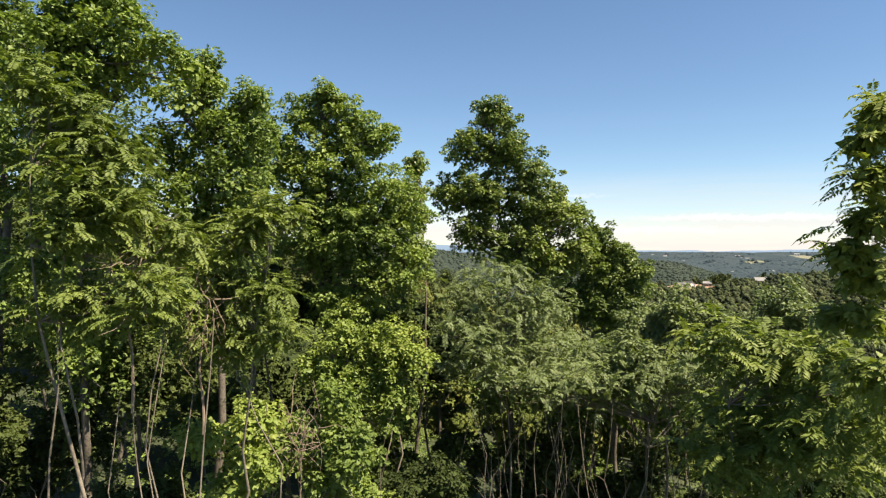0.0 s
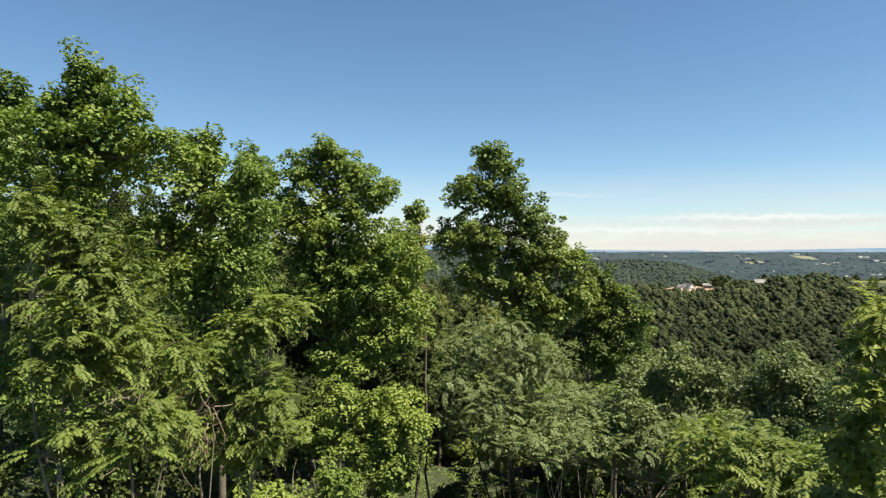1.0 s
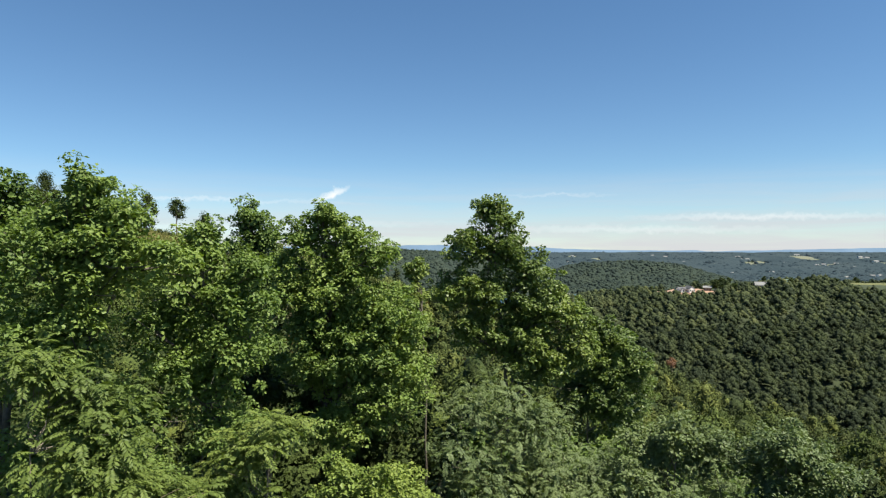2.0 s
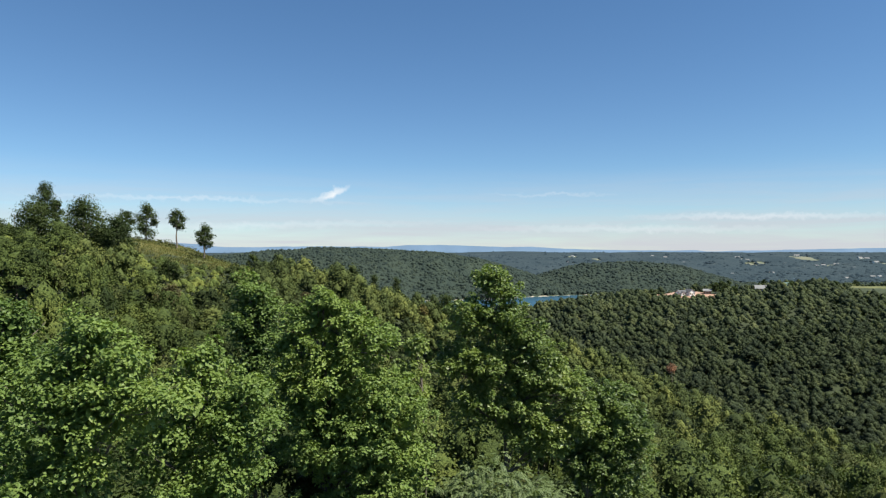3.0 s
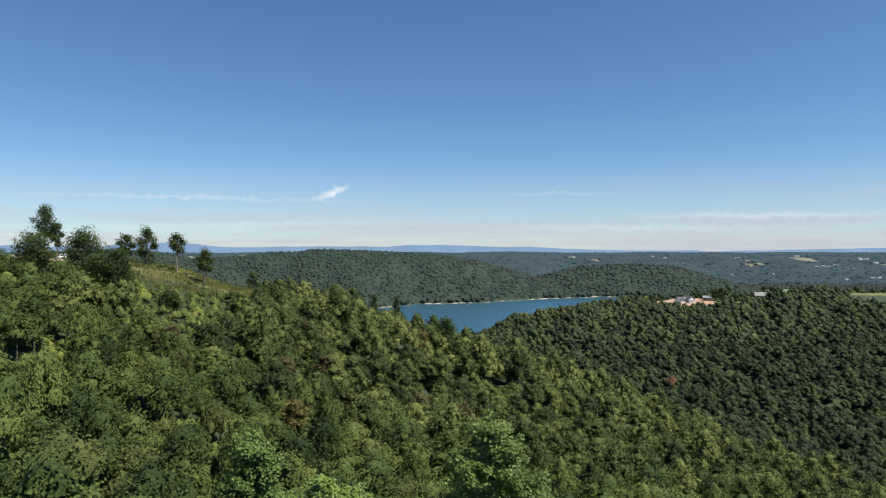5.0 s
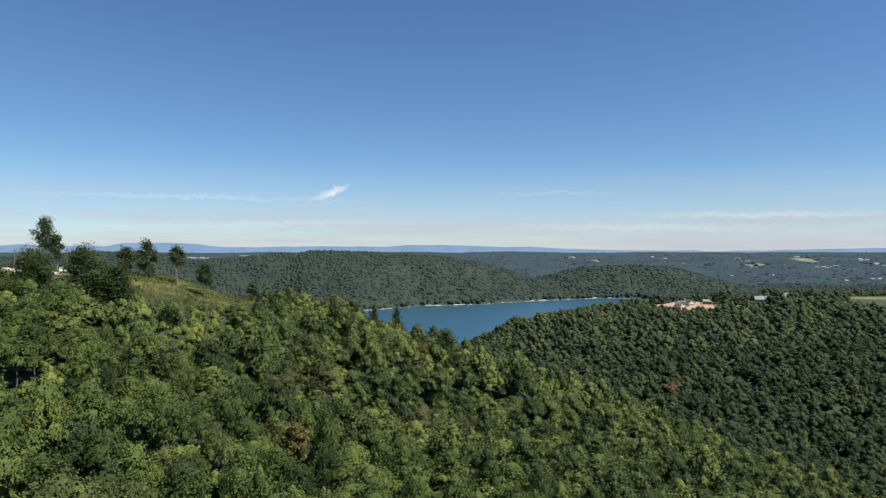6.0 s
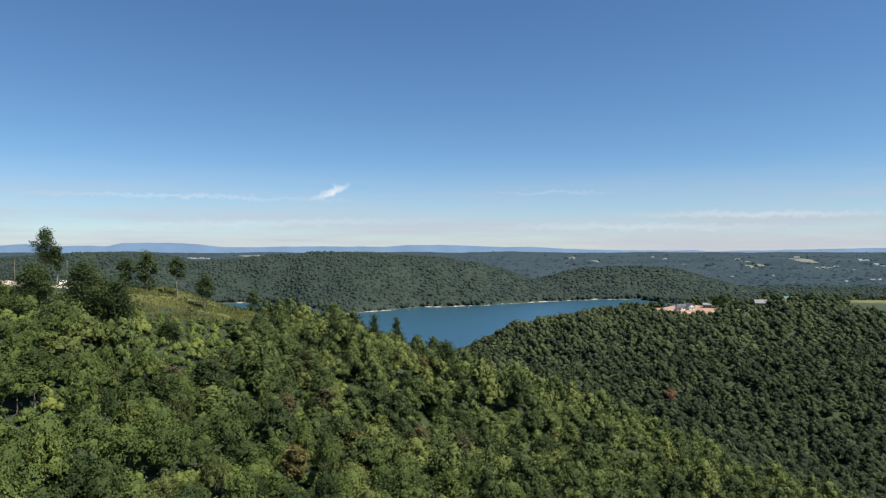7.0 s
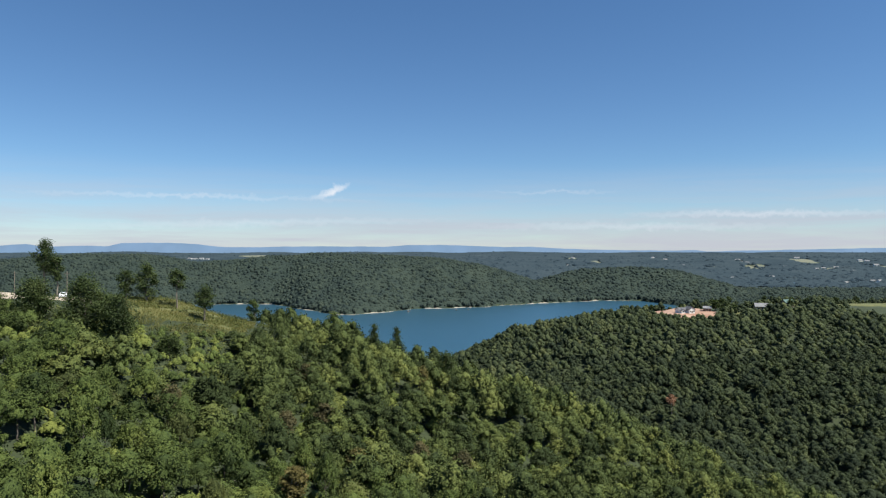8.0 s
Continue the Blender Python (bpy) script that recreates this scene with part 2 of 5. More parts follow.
WATER, n_, l_ = material("lake_water")
geo_ = n_.new("ShaderNodeNewGeometry")
wide_ = n_.new("ShaderNodeMapping")
wide_.inputs["Scale"].default_value = (0.35, 1.0, 1.0)
l_.new(geo_.outputs["Position"], wide_.inputs[0])
rip_ = node(n_, "ShaderNodeTexNoise", Scale=0.35, Detail=5.0, Roughness=0.6)
l_.new(wide_.outputs[0], rip_.inputs["Vector"])
bp_ = node(n_, "ShaderNodeBump", Strength=0.5, Distance=0.4)
l_.new(rip_.outputs["Fac"], bp_.inputs["Height"])
bs_ = node(n_, "ShaderNodeBsdfPrincipled", Roughness=0.3)
bs_.inputs["Base Color"].default_value = (0.018, 0.058, 0.09, 1)
l_.new(bp_.outputs[0], bs_.inputs["Normal"])
o_ = n_.new("ShaderNodeOutputMaterial")
l_.new(bs_.outputs[0], o_.inputs[0])


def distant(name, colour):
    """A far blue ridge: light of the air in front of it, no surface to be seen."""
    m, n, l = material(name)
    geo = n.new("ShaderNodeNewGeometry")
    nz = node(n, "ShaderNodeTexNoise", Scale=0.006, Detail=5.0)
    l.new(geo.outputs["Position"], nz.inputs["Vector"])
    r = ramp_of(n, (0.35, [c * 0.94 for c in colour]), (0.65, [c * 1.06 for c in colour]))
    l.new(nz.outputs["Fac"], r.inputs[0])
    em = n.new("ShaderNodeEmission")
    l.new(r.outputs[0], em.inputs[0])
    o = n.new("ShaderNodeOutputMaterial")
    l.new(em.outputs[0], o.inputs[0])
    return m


# the ridge's emission carries the blue of the haze; it is no light source
HAZE_RIDGE = distant("far_ridge_haze_glow", (0.146, 0.219, 0.331))

# ---------------------------------------------------------------- the lie of the land
LAKE = -82.0
HEADLAND = [(0, 0, 0), (-25, 10, 2), (25, 15, -6), (0, 26, -5), (-12, 28, -2), (11, 42, -8), (-60, -60, 8), (80, -60, -12), (-57, 95, 6), (-35, 84, -5),
            (10, 80, -14), (50, 95, -22), (-16, 124, -15), (-47, 140, -2), (20, 158, -26), (-90, 148, 15.5), (-118, 188, 19.8), (-200, 150, 21), (-78, 194, 15),
            (-99, 234, 11), (-38, 184, 0), (0, 203, -10), (-25, 240, -10.5), (48, 212, -27), (17, 285, -30), (2, 250, -23)]
OPPOSITE = [(175, 285, -78), (90, 340, -67), (160, 390, -55), (234, 408, -44), (296, 480, -29), (80, 590, -47), (246, 570, -33), (285, 545, -24.5), (238, 635, -27.5), (374, 600, -21), (520, 470, -28),
            (-45, 470, -86), (-150, 400, -84), (150, 760, -88), (400, 760, -72), (300, 170, -78), (8, 505, -63), (20, 560, -67), (62, 566, -45.5), (150, 640, -39.5), (480, 640, -21), (370, 520, -31), (25, 690, -86), (-260, 300, -40)]
KNOLLS = np.array(HEADLAND + OPPOSITE, float)


def thin_plate(d2):
    return d2 * np.log(d2 + 1e-9)


def solve_land():
    k = len(KNOLLS)
    a = np.zeros((k + 3, k + 3))
    d2 = ((KNOLLS[:, None, :2] - KNOLLS[None, :, :2]) / 100) ** 2
    a[:k, :k] = thin_plate(d2.sum(-1)) + 0.01 * np.eye(k)
    a[:k, k], a[:k, k + 1:] = 1, KNOLLS[:, :2] / 100
    a[k:, :k] = a[:k, k:].T
    return np.linalg.solve(a, np.concatenate([KNOLLS[:, 2], np.zeros(3)]))


LAND = solve_land()


def ease(v):
    v = np.clip(v, 0, 1)
    return v * v * (3 - 2 * v)


def waves(x, y, size, seed):
    """Soft rolling relief between about -1 and 1."""
    a = np.zeros_like(x)
    rs = np.random.RandomState(seed)
    for i in range(7):
        ang, ph = rs.uniform(0, 6.28), rs.uniform(0, 6.28)
        k = 6.28 / (size * rs.uniform(0.5, 1.5))
        a += np.sin(k * (x * math.cos(ang) + y * math.sin(ang)) + ph)
    return a / 3.2


def shore(x):
    """Where the far shore of the lake runs: a cove, a wooded point, and a long straight reach."""
    line = np.interp(x, [-1100, -560, -500, -439, -345, -270, -190, -154, -86, -43, 17, 94, 202, 333, 400, 440, 560], [1360, 1200, 1225, 1266, 1264, 1160, 1052, 1030, 1102, 1166, 1150, 1202, 1260, 1320, 1345, 1260, 830])
    return line + 4 * np.sin(x / 27.0 + 1) + 3 * np.sin(x / 13.0)


CREST = ([-1300, -1025, -894, -803, -718, -633, -574, -502, -450, -371, -306, -188, -110, -31, 21, 86, 139, 191, 215, 280],
         [-7.5, -5.5, 5.5, 8.5, 8.5, 0.5, -13.5, -5.5, -1.5, 4.5, 9.5, 8.5, 3.5, 0.5, -5.5, -16.5, -29.5, -46.5, -54.5, -84.5])


def land(x, y):
    x, y = np.asarray(x, float), np.asarray(y, float)
    cx, cy = np.clip(x, -270, 560), np.clip(y, -90, 770)
    d2 = ((cx[..., None] - KNOLLS[:, 0]) / 100) ** 2 + ((cy[..., None] - KNOLLS[:, 1]) / 100) ** 2
    near = thin_plate(d2) @ LAND[:-3] + LAND[-3] + LAND[-2] * cx / 100 + LAND[-1] * cy / 100
    near = near + 0.8 * waves(x, y, 40, 3) * ease(np.hypot(x, y) / 60)
    # hills across the water
    s = shore(x)
    top = np.interp(x, CREST[0], CREST[1]) + 1.2 * waves(x, 0 * x, 120, 7)
    slope = ease((y - s + 12) / (1492 - s)) ** 0.8
    hill_a = -92 + (top + 92) * slope * (1 - 0.6 * ease((y - 1500) / 350))
    hill_a = hill_a + (7 * waves(x, y, 210, 8) + 4.5 * waves(x, y, 90, 9)) * ease((y - s) / 120) * (1 - ease((y - 1330) / 140))
    hill_b = -95 + 70 * np.exp(-(np.abs((x - 440) / 250) ** 3.0) - ((y - 1560) / 150) ** 2) + 3 * waves(x, y, 110, 10) * ease((y - s) / 120) * ease((x - 200) / 80)
    plain = -92 + 14 * ease((y - s - 10) / 60) + 47 * ease((y - 1500) / 1000) + 3 * ease((y - 2300) / 1500) + (6 * waves(x, y, 700, 5) + 7 * waves(0.5 * x, y, 420, 15)) * ease((y - 1700) / 500)
    far = np.maximum(np.maximum(hill_a, hill_b), plain)
    w = ease((y - 700) / 180)
    return near * (1 - w) + far * w


def strip(name, label, mat, verts, quads, kind="structure", category=""):
    me = bpy.data.meshes.new(name)
    me.from_pydata(verts, [], quads)
    me.materials.append(mat)
    me.polygons.foreach_set("use_smooth", [True] * len(quads))
    ob = new(name, me)
    return tagged(ob, label, category or name, kind=kind)


def grid_sheet(name, label, mat, xs, ys, fz, category=""):
    """A sheet over a grid in plan: xs (rows, columns), ys alike."""
    rows, cols = xs.shape
    zs = fz(xs, ys)
    v = np.stack([xs.ravel(), ys.ravel(), zs.ravel()], 1)
    i = np.arange(rows * cols).reshape(rows, cols)
    q = np.stack([i[:-1, :-1].ravel(), i[:-1, 1:].ravel(), i[1:, 1:].ravel(), i[1:, :-1].ravel()], 1)
    return strip(name, label, mat, v.tolist(), q.tolist(), category=category)


rows_y = np.concatenate([-np.geomspace(3000, 90, 24), np.arange(-80, 320, 4.0), np.arange(320, 900, 8.0), np.arange(900, 1900, 14.0), np.geomspace(1910, 4930, 90)])
cols_u = np.linspace(-1, 1, 131)
gx = cols_u[None, :] * (75 + np.abs(rows_y) * 0.86)[:, None]
gy = np.repeat(rows_y[:, None], len(cols_u), 1)
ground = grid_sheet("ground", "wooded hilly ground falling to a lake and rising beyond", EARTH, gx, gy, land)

lx, ly = np.meshgrid(np.linspace(-1500, 1100, 27), np.linspace(360, 1900, 16))
lake = grid_sheet("water", "calm blue lake between wooded hills", WATER, lx, ly, lambda a, b: np.full_like(a, LAKE), "lake")


def patch_on_land(name, label, mat, cx, cy, rx, ry, lift, category, turn=0.0, seed=0, power=2.0):
    """A patch with a ragged rim that lies on the ground."""
    rings, seg = 9, 40
    v, q = [], []
    for r in range(rings + 1):
        for k in range(seg):
            a = 6.2832 * k / seg
            rag = 1 + 0.16 * math.sin(3 * a + seed) + 0.09 * math.sin(7 * a + 2 * seed)
            px, py = rx * rag * r / rings * math.cos(a), ry * rag * r / rings * math.sin(a)
            ca, sa = math.cos(radians(turn)), math.sin(radians(turn))
            v.append((cx + px * ca - py * sa, cy + px * sa + py * ca))
    v = np.array(v)
    z = land(v[:, 0], v[:, 1]) + lift * (1 - np.repeat(np.arange(rings + 1) / rings, seg) ** 6 * 1.5)
    verts = np.column_stack([v, z])
    for r in range(rings):
        for k in range(seg):
            q.append((r * seg + k, (r + 1) * seg + k, (r + 1) * seg + (k + 1) % seg, r * seg + (k + 1) % seg))
    return strip(name, label, mat, verts.tolist(), q, category=category)


patch_on_land("meadow", "sunlit grassy crest with dry yellow tufts", MEADOW, -80, 200, 17, 28, 0.5, "meadow", -10, 1)
patch_on_land("road", "pale gravel turning place on the ridge", GRAVEL, -120, 186, 25, 13, 0.8, "road", 8, 2)
patch_on_land("clearing", "bare red clay building plot on the hilltop", CLAY, 226, 615, 31, 38, 0.7, "clearing", 10, 3)
patch_on_land("meadow", "yellowing lawn beside the hilltop houses", MEADOW, 284, 602, 15, 30, 0.6, "meadow", 0, 4)
patch_on_land("meadow", "green lawn along the hilltop", MEADOW, 405, 612, 46, 30, 0.6, "meadow", 0, 5)
patch_on_land("meadow", "grass slope at the edge of the clay plot", MEADOW, 199, 592, 13, 26, 0.9, "meadow", 0, 6)
# fields and ponds of the farmland beyond the lake: centre, half width, half depth
FIELDS = [(956, 2932, 18, 90), (867, 2522, 13, 23), (1098, 2382, 13, 25), (1123, 2288, 24, 21), (1334, 2412, 42, 90), (1325, 2188, 27, 27), (1266, 2166, 13, 25), (1550, 2380, 31, 22), (1511, 2232, 29, 46), (992, 1928, 22, 22), (1189, 1790, 14, 37), (1106, 1762, 12, 21), (855, 1894, 8, 24), (597, 2976, 21, 28), (453, 2288, 16, 21), (596, 2538, 13, 90), (-971, 3338, 88, 90), (-1042, 2708, 59, 90), (-414, 1348, 14, 10), (1083, 2222, 14, 89), (947, 2270, 12, 10), (1047, 1878, 25, 34), (1157, 1952, 21, 17)]
for k, (fx, fy, frx, fry) in enumerate(FIELDS):
    patch_on_land("field", "pale dry farm field among distant woods", FIELD, fx, fy, frx, fry, 1.5, "field", 0, k)

patch_on_land("pond", "small pale blue farm pond", WATER, 952, 1726, 16, 34, 5.5, "pond", 0, 31)

# far blue ridges
def far_ridge(name, label, y, colour_mat, fz):
    xs = np.linspace(-4200, 4200, 421)
    top = fz(xs)
    v = [(x, y - 60, -60.0) for x in xs] + [(x, y, z) for x, z in zip(xs, top)] + [(x, y + 25, -60.0) for x in xs]
    n = len(xs)
    q = [(r * n + i, r * n + i + 1, (r + 1) * n + i + 1, (r + 1) * n + i) for r in range(2) for i in range(n - 1)]
    return strip(name, label, colour_mat, v, q, category="mountain ridge")


def ridge_line(x):
    """Height of the mountains against the sky, from one end of the horizon to the other."""
    z = np.interp(x, [-4200, -3360, -3165, -3015, -2715, -2545, -2435, -2070, -1860, -1645, -1430, -790, -445, -275, -20, 280, 500, 670, 925, 1350, 1610, 1910, 2000, 2640, 3360, 4200],
                  [24, 34, 46, 26, 34, 28, 55, 55, 42, 22, 24, 28, 25, 38, 39, 30, 23, 25, 9, 0, -4, 0, -12, 4, 16, 20])
    return z + 1.6 * waves(x, 0 * x, 240, 22) + 0.9 * waves(x, 0 * x, 90, 23)


far_ridge("backdrop", "hazy blue mountain ridge along the horizon", 4885, HAZE_RIDGE, ridge_line)


# ---------------------------------------------------------------- building blocks of plants
def mesh_object(name, verts, faces, mat, parent=None, label="", smooth=False):
    me = bpy.data.meshes.new(name)
    verts = np.asarray(verts, np.float32)
    parts = [np.asarray(f, np.int32) for f in (faces if isinstance(faces, (list, tuple)) else [faces]) if len(f)]
    me.vertices.add(len(verts))
    me.vertices.foreach_set("co", verts.ravel())
    total = np.concatenate([np.full(len(f), f.shape[1], np.int32) for f in parts])
    loops = np.concatenate([f.ravel() for f in parts])
    me.loops.add(len(loops))
    me.loops.foreach_set("vertex_index", loops)
    me.polygons.add(len(total))
    me.polygons.foreach_set("loop_start", np.concatenate([[0], np.cumsum(total)[:-1]]).astype(np.int32))
    me.polygons.foreach_set("loop_total", total)
    me.update(calc_edges=True)
    me.polygons.foreach_set("use_smooth", (total == 3) if smooth == "lumps" else np.full(len(total), bool(smooth)))
    me.materials.append(mat)
    ob = new(name, me)
    if parent:
        ob.parent = parent
    if label:
        tagged(ob, label)
    return ob


def part(name, bm, mat, parent, label=""):
    me = bpy.data.meshes.new(name)
    bm.to_mesh(me)
    bm.free()
    me.materials.append(mat)
    ob = new(name, me)
    ob.parent = parent
    if label:
        tagged(ob, label)
    return ob


def thing(name, label, category, at=(0, 0, 0), turn=0.0, group="", kind=""):
    ob = new(name)
    ob.matrix_basis = pose(*at, 0, 0, turn)
    return tagged(ob, label, category, group, kind)


def unit(v):
    return v / (np.linalg.norm(v, axis=-1, keepdims=True) + 1e-9)


def sphere_dirs(rs, n):
    return unit(rs.normal(size=(n, 3)))


def blades(base, along, side, length, width):
    """Leaf blades: kite-shaped quads from base along a direction."""
    length, width = length[:, None], width[:, None]
    up = np.cross(along, side)
    a = base
    b = base + along * length * 0.45 + side * width * 0.5 + up * width * 0.12
    c = base + along * length
    d = base + along * length * 0.45 - side * width * 0.5 + up * width * 0.12
    v = np.stack([a, b, c, d], 1).reshape(-1, 3)
    return v, np.arange(len(v)).reshape(-1, 4)


def broad_leaves(rs, centres, radii, count, size, droop=0.25, flat=0.85, core=0.35, stick=0.5, tumble=0.48):
    """Leaves spread through rounded sprays; count: leaves per spray."""
    n = len(centres) * count
    c, r = np.repeat(centres, count, 0), np.repeat(radii, count)
    d = sphere_dirs(rs, n)
    d[:, 2] = np.where(rs.rand(n) < 0.6, np.abs(d[:, 2]), d[:, 2])
    rad = r * (core + (1 - core) * rs.rand(n) ** 0.45)
    p = c + d * rad[:, None] * [1, 1, flat]
    normal = unit(d * 0.8 + np.array([0, 0, 0.6]) + rs.normal(size=(n, 3)) * tumble)
    along = unit(np.cross(normal, sphere_dirs(rs, n)) + d * stick - np.array([0, 0, droop]))
    side = unit(np.cross(normal, along))
    s = size * rs.uniform(0.65, 1.3, n)
    return blades(p, along, side, s, s * rs.uniform(0.6, 0.85, n))


def feather_leaves(rs, centres, radii, count, length, pairs=10):
    """Long feathered leaves arching out of each spray, with pairs of narrow leaflets along a midrib."""
    n = len(centres) * count
    c, r = np.repeat(centres, count, 0), np.repeat(radii, count)
    d = sphere_dirs(rs, n)
    d[:, 2] = d[:, 2] * 0.5 + 0.25
    d = unit(d)
    start = c + d * (r * 0.35)[:, None]
    ln = length * rs.uniform(0.7, 1.2, n)
    out_v, out_f, off = [], [], 0
    flat = unit(np.cross(d, np.array([0, 0, 1.0])) + 1e-3)
    for k in range(pairs + 1):
        t = 0.22 + 0.78 * k / pairs
        spot = start + d * (ln * t)[:, None] - np.array([0, 0, 1.0]) * (ln * 0.42 * t * t)[:, None]
        tang = unit(d - np.array([0, 0, 0.84]) * t)
        for sgn in ((-1, 1) if k < pairs else (0,)):
            along = unit(tang * (0.45 if sgn else 1) + flat * sgn * 0.9 - np.array([0, 0, 0.28]) + rs.normal(size=(n, 3)) * 0.1)
            nrm = unit(np.cross(tang, flat) * -1 + rs.normal(size=(n, 3)) * 0.25)
            side = unit(np.cross(nrm, along))
            ll = ln * 0.27 * (1 - 0.35 * abs(t - 0.5)) * rs.uniform(0.85, 1.15, n)
            v, f = blades(spot, along, side, ll, ll * 0.34)
            out_v.append(v)
            out_f.append(f + off)
            off += len(v)
    # midribs as slim blades
    tip = start + d * ln[:, None] - np.array([0, 0, 1.0]) * (ln * 0.42)[:, None]
    v, f = blades(start, unit(tip - start), flat, np.linalg.norm(tip - start, axis=1), ln * 0.02)
    out_v.append(v)
    out_f.append(f + off)
    return np.concatenate(out_v), np.concatenate(out_f)


def tube(points, radii, sides=6):
    """A tapered limb along points."""
    pts = np.asarray(points, float)
    tang = unit(np.gradient(pts, axis=0))
    ref = np.where(np.abs(tang[:, 2:3]) > 0.9, np.array([1.0, 0, 0]), np.array([0, 0, 1.0]))
    u = unit(np.cross(tang, ref))
    w = np.cross(tang, u)
    a = np.arange(sides) * 6.28319 / sides
    ring = np.cos(a)[None, :, None] * u[:, None] + np.sin(a)[None, :, None] * w[:, None]
    v = (pts[:, None] + ring * np.asarray(radii)[:, None, None]).reshape(-1, 3)
    n = len(pts)
    i = np.arange(n * sides).reshape(n, sides)
    f = np.stack([i[:-1].ravel(), np.roll(i, -1, 1)[:-1].ravel(), np.roll(i, -1, 1)[1:].ravel(), i[1:].ravel()], 1)
    return v, f


def bent(rs, a, b, steps, wobble):
    t = np.linspace(0, 1, steps)[:, None]
    line = np.asarray(a) * (1 - t) + np.asarray(b) * t
    return line + np.cumsum(rs.normal(size=(steps, 3)), 0) * wobble * np.sin(t * 3.14159)


def join(pieces):
    vs, fs, off = [], [], 0
    for v, f in pieces:
        vs.append(v)
        fs.append(f + off)
        off += len(v)
    return np.concatenate(vs), np.concatenate(fs)


def sprays(rs, lobes, density, size):
    """Places of leaf sprays over rounded lobes of a crown (rows x, y, z, radius)."""
    cs, rr = [], []
    for x, y, z, r in lobes:
        k = max(4, int(density * r * r))
        d = sphere_dirs(rs, k)
        d[:, 2] = np.where(rs.rand(k) < 0.55, np.abs(d[:, 2]), d[:, 2])
        cs.append(np.array([x, y, z]) + d * (r * np.where(rs.rand(k) < 0.16, rs.uniform(0.95, 1.22, k), rs.uniform(0.4, 0.96, k)))[:, None])
        rr.append(rs.uniform(0.6, 1.25, k) * size)
    return np.concatenate(cs), np.concatenate(rr)


def leafy_core(rs, lobes, share, level=2, rough=0.14):
    """The closed inside of a crown: ragged lumps of foliage within the leaf sprays, open below."""
    bm = bmesh.new()
    for _ in lobes:
        bmesh.ops.create_icosphere(bm, subdivisions=level, radius=1.0)
    d = np.array([q.co[:] for q in bm.verts])
    cf = np.array([[q.index for q in fc.verts] for fc in bm.faces])
    bm.free()
    own = np.repeat(np.arange(len(lobes)), len(d) // len(lobes))
    mid, big = np.array([q[:3] for q in lobes])[own], np.array([q[3] for q in lobes])[own]
    swell = 1 + rough * 1.5 * rs.uniform(-1, 1, len(d)) + 0.1 * np.sin(d @ np.array([3.1, 2.3, 4.0]) * 2 + own * 1.7)
    cv = mid + d * (big * share * swell)[:, None] + rs.normal(size=d.shape) * (big * rough * 0.3)[:, None]
    keep = d[cf].mean(1)[:, 2] > -0.45
    return cv, cf[keep]


